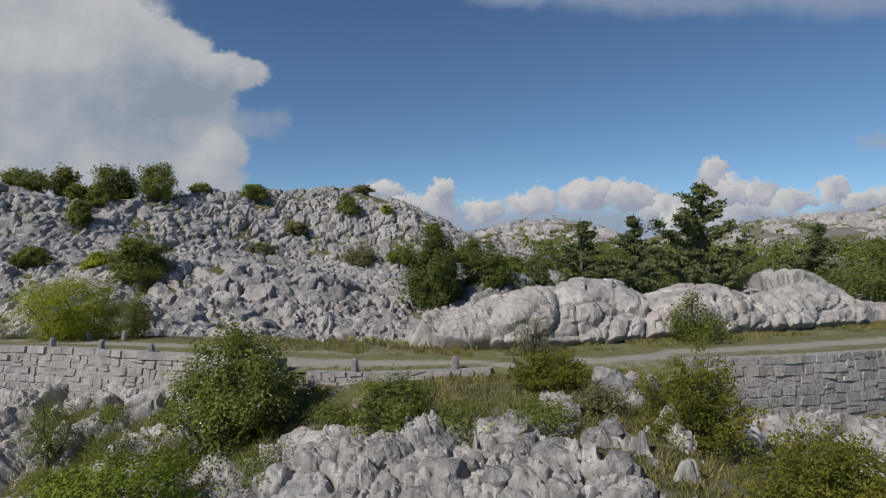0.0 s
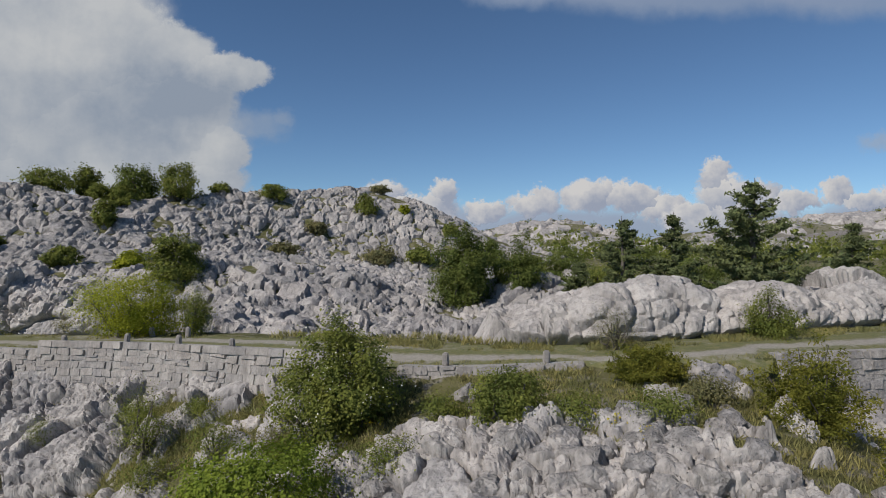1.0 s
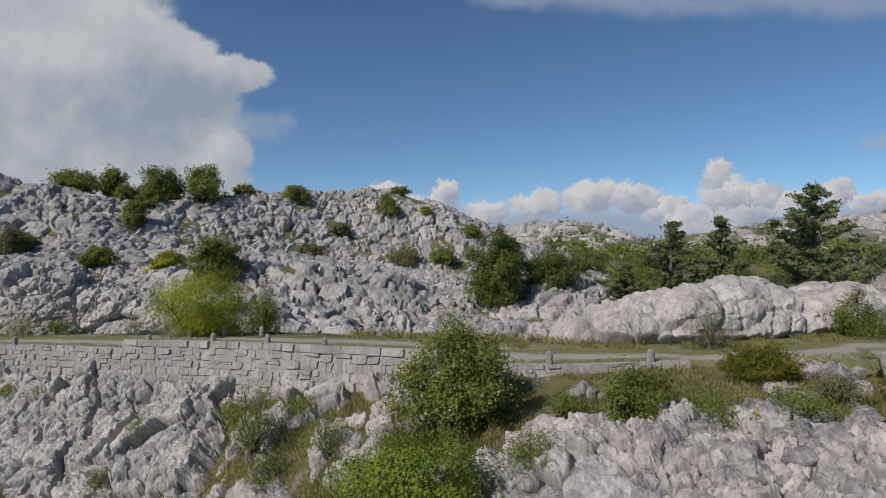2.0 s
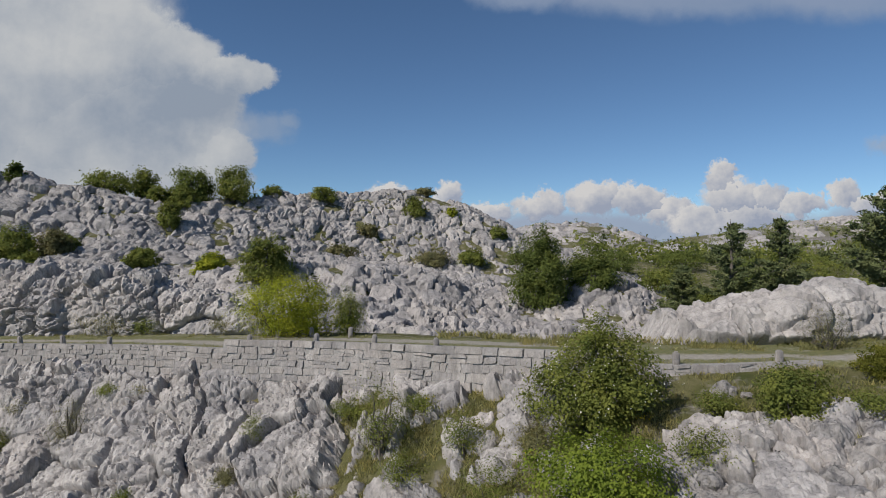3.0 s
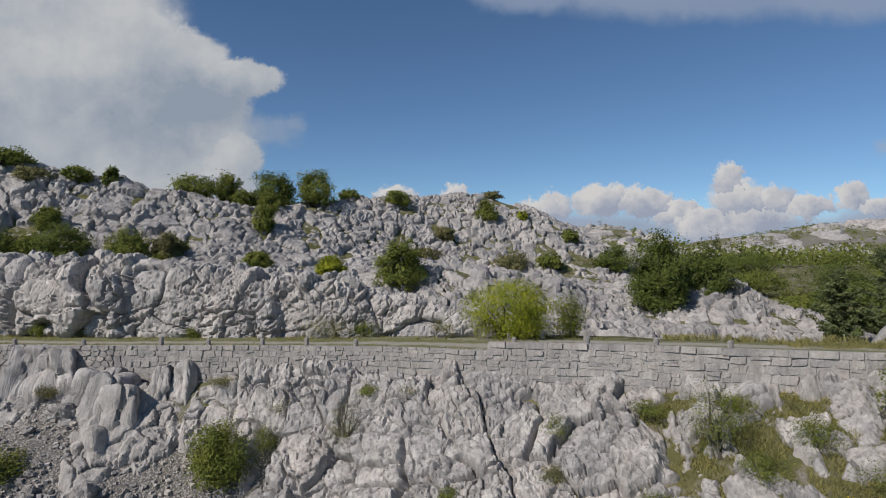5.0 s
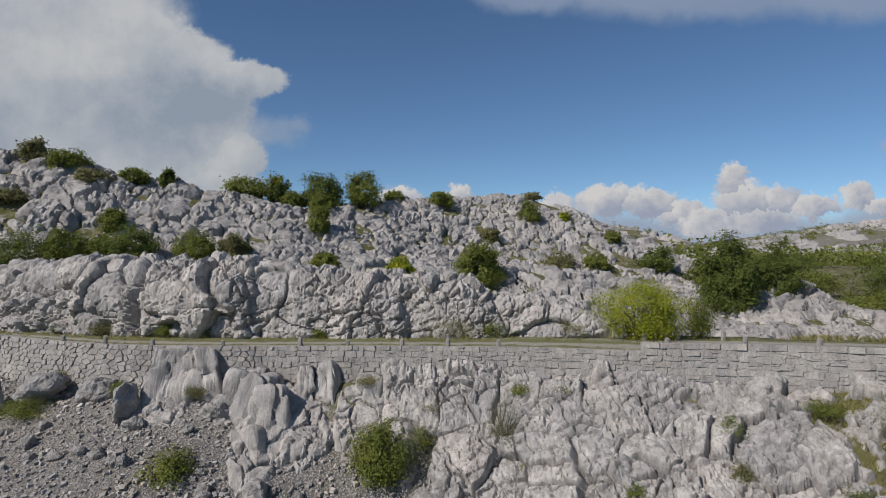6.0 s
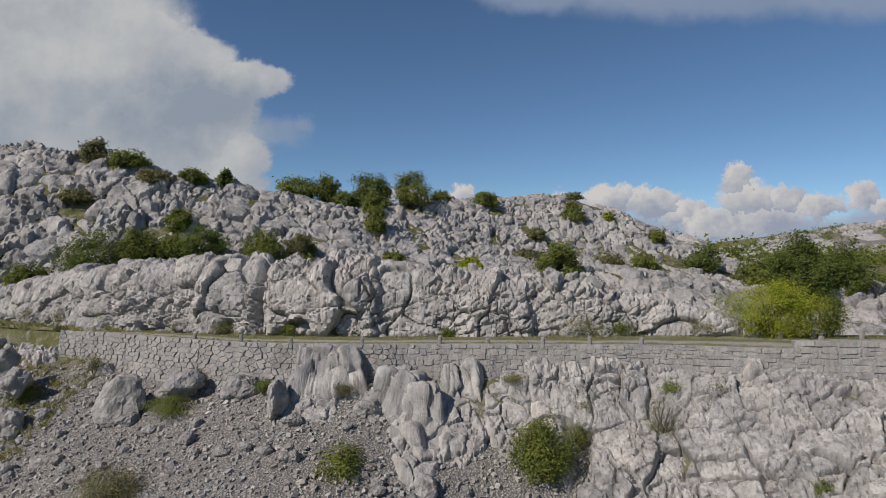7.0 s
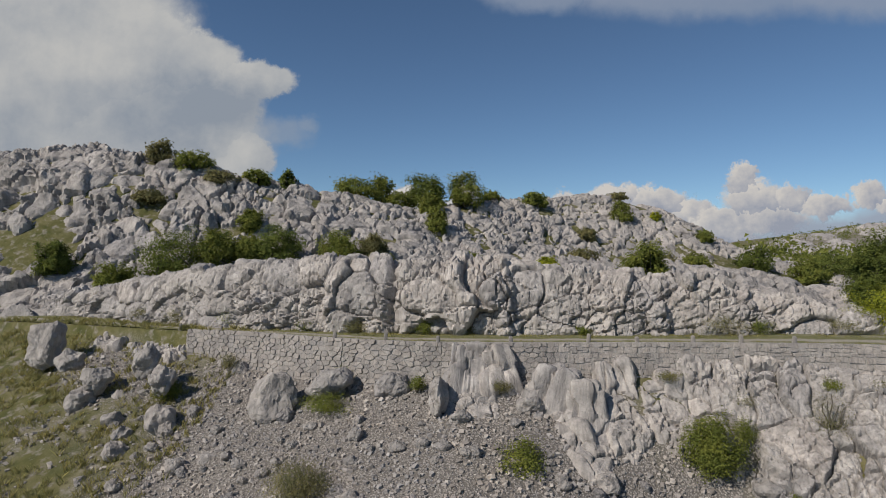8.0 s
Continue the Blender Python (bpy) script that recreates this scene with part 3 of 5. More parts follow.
cloud("thunder_cloud", "huge pale anvil-shaped storm cloud with grey underside", -900, -180, 40, 560,
      ((-740, 330, 330, 250), (-580, 330, 170, 130), (-465, 316, 110, 78), (-360, 298, 85, 42), (-430, 240, 110, 95), (-560, 200, 260, 150), (-370, 165, 62, 48), (-400, 110, 90, 60), (-600, 90, 300, 110)),
      (0.25, 0.295, 0.365), (0.47, 0.485, 0.50), 0.06, 0.24, 9, 3, 1.0, 4700, 0.1,
      ((-420, 245, 230, 140, -0.2), (-520, 250, 260, 90, -0.12), (-640, 400, 300, 190, 0.2), (-380, 175, 90, 70, 0.22), (-370, 325, 130, 70, 0.3), (-480, 130, 260, 70, 0.08)))
cloud("wisp_cloud", "thin torn wisp trailing from the storm cloud", -400, -180, 150, 290,
      ((-300, 208, 80, 36), (-262, 218, 40, 24)), (0.24, 0.30, 0.39), (0.32, 0.36, 0.42), 0.07, 0.9, 9, 4, 0.5, 4560, 0.2)
cloud("wisp_cloud", "small faint puff of cloud above the far ridge", 690, 860, 140, 230,
      ((760, 183, 44, 22), (800, 178, 50, 18)), (0.27, 0.33, 0.42), (0.38, 0.41, 0.46), 0.05, 0.8, 14, 11, 0.6, 4540, 0.3)
cloud("cumulus_cloud", "bank of white cumulus clouds along the horizon", -150, 440, -40, 150,
      ((-85, 98, 46, 26), (15, 95, 32, 30), (90, 68, 46, 22), (170, 80, 52, 30), (265, 92, 64, 32), (335, 90, 62, 30), (395, 68, 50, 32), (-30, 70, 80, 30)),
      (0.29, 0.325, 0.41), (0.57, 0.56, 0.555), 0.05, 0.3, 24, 5, 1.0, 4650)
cloud("cumulus_cloud", "towering white cumulus cloud over the far ridge", 380, 880, -40, 200,
      ((478, 124, 33, 34), (500, 92, 62, 44), (555, 96, 42, 32), (615, 82, 55, 26), (688, 98, 34, 28), (745, 82, 60, 20), (450, 50, 75, 34), (520, 62, 80, 30), (810, 92, 70, 22)),
      (0.29, 0.325, 0.41), (0.57, 0.56, 0.555), 0.05, 0.3, 24, 8, 1.0, 4600)
# haze at the horizon, painted as a faint glowing sheet
cloud("haze_cloud", "soft grey-lilac haze below the clouds at the horizon", -150, 900, -60, 110,
      ((230, 20, 330, 62), (20, 25, 190, 60), (430, 5, 190, 60), (660, 15, 260, 66), (800, 30, 260, 70)), (0.25, 0.305, 0.41), (0.30, 0.35, 0.45), 0.03, 0.45, 8, 6, 0.95, 4780)
cloud("high_cloud", "thin pale veil of cloud high overhead", 20, 900, 380, 560,
      ((420, 480, 360, 96), (700, 480, 320, 98), (140, 470, 150, 68)), (0.23, 0.29, 0.40), (0.31, 0.35, 0.44), 0.04, 0.4, 7, 9, 0.75, 4500)


def patchy(gx, gy, scale, seed, bias):
    return bias + 0.9 * fbm(flat3(gx, gy, scale), seed, 3).reshape(gx.shape)


# rock face under the road
def lower_crags():
    gx, gy, gz = slope_sheet(-27.6, -17.8, -0.9, 8.2, 0.045)
    c = patchy(gx, gy, 1.8, 31, 1.45) - 2.2 * scree(gx, gy) + 1.6 * (1 - smooth(0.5, 2.0, WALL_Y(gx) - gy))
    crag("cliff", "grey fissured limestone face below the road wall", gx, gy, gz, 1.0, 41, c, 1.35, 0.85, flute=0.07, broken=0.8)
    gx, gy, gz = slope_sheet(-19.2, -10.6, -0.9, 8.2, 0.045)
    c = patchy(gx, gy, 1.5, 32, 1.4) + 1.4 * (1 - smooth(0.3, 1.2, WALL_Y(gx) - gy))
    c = c - 1.6 * np.clip(blobs(gx, gy, (-11.2, 16.6, 1.4, 2.2)), 0, 1)
    crag("cliff", "pale limestone slabs split by deep cracks under the wall", gx, gy, gz, 1.05, 42, c, 1.2, 0.85, flute=0.07, broken=0.8)
    gx, gy, gz = slope_sheet(-11.8, -4.2, -0.6, 8.5, 0.05)
    c = patchy(gx, gy, 1.1, 33, 0.28) + 0.8 * np.clip(blobs(gx, gy, (-9.3, 17.2, 1.2, 0.8), (-7.2, 14.6, 0.7, 1.1), (-8.2, 15.6, 0.7, 0.6)), 0, 1)
    crag("rock_outcrop", "broken limestone knobs among dry grass", gx, gy, gz, 0.75, 43, c, 1.3)
    gx, gy, gz = slope_sheet(-4.9, 4.8, 2.4, 7.4, 0.035)
    c = patchy(gx, gy, 0.8, 34, 0.05) + 1.5 * np.clip(blobs(gx, gy, (-3.2, 10.4, 1.9, 1.5), (-0.6, 10.1, 2.0, 1.3), (1.5, 9.6, 1.1, 0.9), (0.3, 11.0, 0.9, 0.5)), 0, 1.2)
    crag("rock_outcrop", "row of pale weathered limestone blocks in the grass", gx, gy, gz + 0.02, 0.8, 44, c, 0.85, 0.72)
    gx, gy, gz = slope_sheet(5.2, 17, 0.2, 5.5, 0.06)
    c = patchy(gx, gy, 1.0, 35, 0.0) + 1.0 * np.clip(blobs(gx, gy, (7.6, 13.2, 1.8, 0.9), (10.5, 13.9, 2.5, 1.0)), 0, 1)
    crag("rock_outcrop", "tumbled limestone rocks at the foot of the dry-stone wall", gx, gy, gz, 0.6, 45, c, 1.0)
    gx, gy, gz = slope_sheet(-4.5, 5.5, 0.2, 2.6, 0.05)
    c = patchy(gx, gy, 0.7, 36, -0.75) + 1.2 * np.clip(blobs(gx, gy, (2.4, 12.6, 0.5, 0.35), (4.3, 13.6, 0.9, 0.4), (3.9, 12.4, 0.5, 0.3), (-3.9, 14.6, 0.7, 0.7)), 0, 1)
    crag("rock_outcrop", "small limestone knobs showing through the turf", gx, gy, gz, 0.45, 46, c, 1.0)
    # fluted buttress in the rubble
    gx, gy, gz = slope_sheet(-38.6, -25.6, -0.8, 6.5, 0.055)
    s = WALL_Y(gx) - gy
    c = -0.7 + 0.5 * fbm(flat3(gx, gy, 1.3), 37, 3).reshape(gx.shape) + 1.5 * np.clip(blobs(gx, s, (-26.2, 1.6, 1.0, 2.0), (-28.0, 1.3, 1.3, 1.3), (-30.0, 2.0, 0.9, 1.5), (-31.8, 2.6, 1.4, 2.4), (-33.7, 1.2, 1.0, 1.3), (-36.6, 1.6, 1.5, 1.6)), 0, 1.1)
    crag("rock_buttress", "fluted grey limestone buttress standing out of the scree", gx, gy, gz, 0.7, 47, c, 1.2, 0.7, flute=0.05)
    gx, gy, gz = slope_sheet(-62, -46.5, -0.6, 9, 0.07)
    s = WALL_Y(gx) - gy
    c = patchy(gx, gy, 1.4, 39, -0.75) + 0.9 * np.clip(blobs(gx, s, (-50.0, 1.0, 2.0, 1.4), (-54.5, 0.6, 2.2, 1.2), (-58, 0.5, 2, 1)), 0, 1)
    crag("rock_outcrop", "heap of broken limestone rocks at the wall's end", gx, gy, gz + 0.1, 0.6, 49, c, 1.0)


TOP_Z = curve(-70, -0.6, -66, 0.0, -62, 0.7, -58, 1.3, -54, 1.8, -50, 2.1, -46, 2.4, -41, 2.6, -37, 2.4, -33, 2.4, -30, 1.8, -27, 1.7, -24.5, 1.9, -22, 1.1,
              -19.5, 0.6, -17.5, -0.3, -16, -1.2)
TOP_RIGHT = curve(-1.6, -0.5, -0.8, -0.2, 0.3, 0.3, 1, 0.5, 2.3, 1.05, 4.4, 1.6, 5.4, 1.4, 6.4, 1.0, 8.4, 1.3, 11.4, 1.2, 13.4, 1.65, 15.7, 0.6, 20, 0.4, 24, 0.0)


def cut_sheet(x0, x1, top, step, off=0.35, depth=1.0):
    """A roadside crag's sheet: up the cut face, over the top, down behind."""
    xs = np.arange(x0, x1, step)
    out = np.array((0, 0.22, 0.5, 0.9, 1.6, 3.0, 4.8, 6.2)) * depth
    rise = np.array((-0.3, 0.25, 0.6, 0.86, 1.0, 0.98, 0.7, 0.0))
    arc = np.concatenate(((0,), np.cumsum(np.hypot(np.diff(out), np.diff(rise) * 2.8))))
    v = np.arange(0, arc[-1], step)
    o, r = np.interp(v, arc, out), np.interp(v, arc, rise)
    for _ in range(int(0.3 / step)):
        o[1:-1], r[1:-1] = (o[:-2] + o[1:-1] + o[2:]) / 3, (r[:-2] + r[1:-1] + r[2:]) / 3
    gx, go = np.meshgrid(xs, o)
    gr = np.repeat(r[:, None], len(xs), 1)
    base = ROAD_Z(gx) - 0.1
    gy = FAR_Y(gx) + off + go
    back = smooth(3.0 * depth, 6.2 * depth, go)
    floor = base * (1 - back) + (back_z(gx, gy) - 0.4) * back
    return gx, gy, floor + gr * np.maximum(top(gx) - base, 0.0)


def roadside_crags():
    for x0, x1, seed, size, label in ((-70, -52, 51, 1.0, "low broken limestone ledges beside the road"),
                                      (-54, -43, 52, 1.3, "layered limestone crag with rubble at its foot beside the road"),
                                      (-45, -40.0, 53, 1.5, "massive grey limestone crag cut back for the road"),
                                      (-40.9, -33.4, 56, 1.6, "slanting grey limestone slab beside a dark cleft"),
                                      (-35.6, -26, 54, 1.25, "rounded limestone crag with dark clefts beside the road"),
                                      (-28.1, -15.8, 55, 1.3, "domed limestone crag beside the grassy road")):
        gx, gy, gz = cut_sheet(x0, x1, TOP_Z, 0.06)
        crag("roadside_crag", label, gx, gy, gz, 0.95 * size, seed, None, 0.78, 0.82, 1.7, broken=0.95, rift=0.35)
    gx, gy, gz = cut_sheet(-1.7, 24, TOP_RIGHT, 0.07, 0.5)
    crag("roadside_crag", "long smooth pale limestone hump beside the road", gx, gy, gz, 1.9, 57, None, 0.75, 0.5, 1.6, broken=0.62, rift=0.4)


def hill_crags():
    for x0, x1, seed, size, bias, tall, label in (
            (-112, -70, 61, 1.7, 0.75, 1.0, "high rounded limestone hilltop with stacked ledges"),
            (-70, -52, 62, 1.6, 0.95, 2.4, "ribbed grey limestone hillside with vertical grooves"),
            (-52, -38, 63, 1.5, 1.0, 3.0, "steep bare limestone spur with long grooves"),
            (-38, -24, 64, 1.25, 0.85, 1.2, "rocky hillside of broken limestone blocks"),
            (-24, -8, 65, 1.0, 0.75, 1.1, "hilltop of jumbled pale limestone blocks"),
            (-8, 16, 66, 1.2, 0.4, 1.1, "limestone hillside falling away among shrubs")):
        step = 0.18
        xs = np.arange(x0 - 1.6, x1 + 1.6, step)
        vs = np.arange(0, 1.0001, step / 34)
        gx, gv = np.meshgrid(xs, vs)
        a, b = HILL_FOOT_Y(gx) - 7, CREST_Y(gx) + 4
        gy = a + (b - a) * gv
        c = patchy(gx, gy, 5.0, seed + 20, bias)
        crag("rocky_hillside", label, gx, gy, back_z(gx, gy), size, seed, c, tall, 0.95, 1.6, ROCK_FAR, lean=1.25)
    for x0, x1, y0, y1, seed, bias, label in ((-30, -2, 27, 66, 71, 1.0, "stepped limestone pavement of rounded blocks"),
                                             (-5, 14, 36, 64, 72, 0.75, "low limestone dome among shrubs"),
                                             (-58, -28, 36, 54, 73, 0.5, "limestone ribs in the hollow behind the crags")):
        gx, gy = np.meshgrid(np.arange(x0, x1, 0.175), np.arange(y0, y1, 0.175))
        c = patchy(gx, gy, 3.5, seed + 20, bias)
        crag("limestone_pavement", label, gx, gy, back_z(gx, gy), 1.25, seed, c, 0.75, 1.05, 1.5, ROCK_FAR, lean=0.8)


lower_crags()
roadside_crags()
hill_crags()


def far_ridge():
    gx, gy = np.meshgrid(np.arange(15, 360, 1.3), np.arange(120, 345, 1.3))
    c = patchy(gx, gy, 22.0, 95, 0.5)
    crag("far_ridge", "distant pale limestone ridge dotted with scrub", gx, gy, land_z(gx, gy) - 0.6, 4.2, 74, c, 0.8, 0.8, 3.0, ROCK_FAR)


far_ridge()


# ---- loose rocks ----
def lump_mesh(name, r, seed, rough=0.35, cuts=3):
    bm = bmesh.new()
    bmesh.ops.create_icosphere(bm, subdivisions=cuts, radius=1.0)
    rng = np.random.default_rng(seed)
    p = np.array([v.co for v in bm.verts])
    planes = rng.normal(size=(9, 3))
    planes /= np.linalg.norm(planes, axis=1)[:, None]
    reach = rng.uniform(0.6, 0.95, 9)
    k = np.ones(len(p))
    for n, d in zip(planes, reach):
        k = np.minimum(k, d / np.maximum(p @ n, 1e-3))
    k = k * (1 + rough * 0.25 * fbm(p * 1.6 + seed, seed, 3))
    k = k - 0.05 * rough * np.abs(fbm(p * 4.5 + seed, seed + 5, 3))
    p = p * k[:, None] * np.array(r)
    for v, co in zip(bm.verts, p):
        v.co = co
    me = bpy.data.meshes.new(name)
    bm.to_mesh(me)
    bm.free()
    me.materials.append(BOULDER)
    return me


def slab_mesh(w, deep, h, seed, flutes):
    """A limestone block of the given size in metres: square-shouldered, jointed, its faces grooved by rain."""
    bm = bmesh.new()
    bmesh.ops.create_cube(bm, size=2.0)
    bmesh.ops.subdivide_edges(bm, edges=list(bm.edges), cuts=17, use_grid_fill=True)
    p = np.array([v.co for v in bm.verts])
    q = p * ((np.abs(p) ** 8).sum(1) ** (-1 / 8))[:, None]
    q[:, 0] *= 1 - 0.15 * q[:, 2]
    q[:, 1] *= 1 - 0.2 * q[:, 2]
    q = q * np.array((w / 2, deep / 2, h / 2))
    out = q / np.array((w, deep, h)) ** 2
    out /= np.linalg.norm(out, axis=1)[:, None]
    q0 = q + seed * 3.7
    cell = max(0.6, 0.6 * w)
    d = 0.12 * min(w, h) * fbm(q0 / (0.7 * min(w, h)), seed, 2) + 0.24 * cell * facets(q0 / (cell * np.array((1.0, 1.0, 1.5))), seed, 1.8, 0.3, 0.5, 0.07)[0]
    groove = 1 - np.abs(lattice(q0 * np.array((4.6, 4.6, 0.3)), seed + 1))
    d = d - flutes * groove ** 3 * np.clip(1.3 - np.abs(out[:, 2]), 0, 1) + 0.03 * fbm(q0 * 4, seed + 2, 3)
    q = q + out * d[:, None]
    for v, co in zip(bm.verts, q):
        v.co = co
    me = bpy.data.meshes.new("limestone_block")
    bm.to_mesh(me)
    bm.free()
    me.materials.append(ROCK)
    me.polygons.foreach_set("use_smooth", np.ones(len(me.polygons), bool))
    me.set_sharp_from_angle(angle=radians(38))
    return me


# big blocks on the slope: x, y of the front, z of the top, width, height
UNDER_WALL = ((-36.6, 22.6, -0.85, 1.8, 3.2), (-35.3, 22.8, -1.05, 1.6, 2.2), (-30.4, 22.2, -2.5, 1.9, 2.2), (-30.6, 22.6, -1.6, 0.7, 1.3), (-29.6, 22.7, -1.5, 0.9, 1.5), (-28.0, 22.3, -1.9, 1.35, 2.3),
              (-26.8, 22.6, -1.35, 1.0, 1.9), (-25.9, 22.8, -1.0, 0.62, 1.9), (-25.3, 22.8, -1.05, 0.75, 1.9), (-26.2, 22.2, -2.8, 2.0, 0.9), (-25.4, 21.8, -3.3, 2.1, 1.6), (-28.6, 20.9, -3.9, 1.0, 1.5))
BUTTRESS = ((-33.1, 21.3, -1.6, 2.4, 4.4), (-31.7, 21.0, -2.2, 1.7, 3.7), (-32.6, 20.3, -3.9, 2.6, 2.4), (-33.9, 20.2, -4.6, 1.6, 1.6), (-33.4, 19.6, -5.3, 1.8, 1.4))
IN_SCREE = ((-45.7, 23.3, -2.45, 1.9, 2.1), (-43.1, 23.7, -2.3, 1.9, 1.2), (-40.2, 23.2, -2.4, 1.5, 1.1), (-37.9, 21.4, -2.3, 0.8, 1.3), (-51.0, 23.4, -3.9, 1.2, 1.4), (-52.7, 23.0, -4.95, 0.8, 1.3), (-47.5, 21.4, -5.2, 1.4, 1.1),
            (-55.7, 23.0, -6.1, 1.6, 1.5), (-53.1, 22.4, -6.4, 1.0, 1.1), (-60.7, 29.0, -0.8, 2.0, 2.3), (-52.9, 25.5, -1.6, 1.1, 1.4), (-51.8, 25.0, -2.4, 1.15, 1.4), (-57.7, 27.0, -1.9, 1.4, 1.1), (-55.7, 26.0, -2.6, 1.4, 1.3), (-56.3, 25.5, -3.6, 1.2, 1.3))


def blocks():
    k = 0
    for spots, deep, flutes, lean, label in ((UNDER_WALL, 1.2, 0.07, -14, "upright grey limestone block fluted by rain under the wall"),
                                             (BUTTRESS, 1.9, 0.06, -12, "massive fluted limestone block of a leaning buttress")):
        for x, y, top, w, h in spots:
            k += 1
            ob = new("limestone_block", slab_mesh(w, deep, h + 0.5, 800 + k, flutes))
            ob.matrix_world = pose(x, y + 0.42 * deep, top - h / 2 - 0.25, lean, 5 * ((k * 3) % 5 - 2), 8 * ((k * 7) % 5 - 2))
            tagged(ob, label, "rock")
    for x, y, top, w, h in IN_SCREE:
        k += 1
        ob = new("limestone_block", lump_mesh("limestone_block", (0.6 * w, 0.75, 0.62 * h), 860 + k, 0.9, 4))
        ob.matrix_world = pose(x, y + 0.5, top - 0.55 * h, -14, 6 * ((k * 3) % 5 - 2), 9 * ((k * 7) % 5 - 2))
        tagged(ob, "pale weathered limestone block half buried in the scree", "rock")


def boulders():
    rng = np.random.default_rng(4)
    kinds = [lump_mesh("boulder", (rng.uniform(0.8, 1.2), rng.uniform(0.8, 1.1), rng.uniform(0.6, 0.95)), 200 + i, 0.9) for i in range(9)]
    spots = [(-36.9, 20.9, 0.42), (-45.0, 23.2, 0.5), (-50.6, 23.6, 0.5), (-52.2, 22.3, 0.55), (-53.6, 24.3, 0.5), (-41.3, 21.0, 0.38), (-37.6, 19.6, 0.35),
             (-40.6, 20.2, 0.3), (-49.0, 21.2, 0.45), (-33.9, 21.6, 0.55), (-24.6, 20.3, 0.6), (-25.3, 19.4, 0.6), (-24.0, 19.2, 0.5), (-29.0, 18.8, 0.5), (-31.3, 18.9, 0.5),
             (3.2, 10.9, 0.3), (4.4, 8.6, 0.28), (2.6, 11.9, 0.25), (3.8, 12.9, 0.42), (1.4, 11.9, 0.25), (6.0, 10.6, 0.3), (2.4, 10.0, 0.22), (-1.8, 13.7, 0.3), (-6.2, 12.9, 0.45), (-7.0, 12.2, 0.5)]
    for _ in range(90):
        x = rng.uniform(-54, -29)
        spots.append((x, float(WALL_Y(x)) - rng.uniform(2.5, 9.5), rng.uniform(0.12, 0.34)))
    for _ in range(25):
        x = rng.uniform(-4, 9)
        spots.append((x, rng.uniform(9, 13.5), rng.uniform(0.08, 0.2)))
    for _ in range(70):
        x, y = rng.uniform(-4.5, 2.9), rng.uniform(8.8, 11.5)
        if y < 11.6 - 0.16 * abs(x + 0.5):
            spots.append((x, y, rng.uniform(0.16, 0.46) * (1.0 if y < 10.9 else 0.7)))
    for i, (x, y, r) in enumerate(spots):
        ob = new("boulder", kinds[i % len(kinds)])
        z = float(land_z(x, y))
        ob.matrix_world = pose(x, y, z + 0.25 * r, rng.uniform(-25, 25), rng.uniform(-25, 25), rng.uniform(0, 360)) @ Matrix.Diagonal((r, r, r, 1))
        tagged(ob, "weathered grey limestone boulder lying on the slope", "boulder", "boulders on the slope")


def rubble():
    """Scree: thousands of small angular stones in one mesh."""
    rng = np.random.default_rng(9)
    n = 34000
    x = rng.uniform(-63, -22, n)
    s = rng.uniform(0.2, 11, n) ** 1.0
    y = WALL_Y(x) - s
    keep = rng.uniform(0, 1, n) < scree(x, y)
    x, y = x[keep], y[keep]
    z = land_z(x, y)
    n = len(x)
    r = 0.018 + 0.11 * rng.uniform(0, 1, n) ** 7 + 0.014 * rng.uniform(0, 1, n)
    corner = np.array([(a, b, c) for c in (-1, 1) for b in (-1, 1) for a in (-1, 1)], float)
    p = corner[None] * rng.uniform(0.45, 1.0, (n, 8, 3)) * (np.array((1.0, 1.0, 0.7)) * rng.uniform(0.7, 1.2, (n, 1, 3)))
    a = rng.uniform(0, 6.283, n)
    ca, sa = np.cos(a)[:, None], np.sin(a)[:, None]
    tilt = rng.uniform(-0.6, 0.6, n)[:, None]
    px, py, pz = p[:, :, 0], p[:, :, 1], p[:, :, 2]
    py, pz = py * np.cos(tilt) - pz * np.sin(tilt), py * np.sin(tilt) + pz * np.cos(tilt)
    px, py = px * ca - py * sa, px * sa + py * ca
    v = np.stack((px * r[:, None] + x[:, None], py * r[:, None] + y[:, None], pz * r[:, None] + z[:, None] + 0.3 * r[:, None]), 2).reshape(-1, 3)
    quad = np.array(((4, 5, 7, 6), (0, 1, 5, 4), (2, 6, 7, 3), (0, 4, 6, 2), (1, 3, 7, 5)))
    f = (quad[None] + 8 * np.arange(n)[:, None, None]).reshape(-1, 4)
    tagged(new("scree", mesh_of("scree", v.tolist(), f.tolist(), RUBBLE, False)), "grey limestone scree of small angular stones", "scree", kind="stuff")


def rubble_material():
    m, nt, bsdf = nodes_of("scree_stone")
    geo = nt.nodes.new("ShaderNodeNewGeometry")
    c = ramp(nt, geo.outputs["Random Per Island"], ((0.0, (0.2, 0.186, 0.174)), (0.6, (0.33, 0.308, 0.29)), (1.0, (0.44, 0.415, 0.39))))
    c = mix(nt, c, ramp(nt, noise_at(nt, 0.35, 4), ((0.4, (0.85, 0.85, 0.87)), (0.7, (1.15, 1.08, 1.0)))), 1.0, "MULTIPLY")
    nt.links.new(c, bsdf.inputs["Base Color"])
    bsdf.inputs["Roughness"].default_value = 0.95
    bump(nt, bsdf, noise_at(nt, 30, 5, 0.7), 0.5, 0.02)
    return m


RUBBLE = rubble_material()
blocks()
boulders()
rubble()


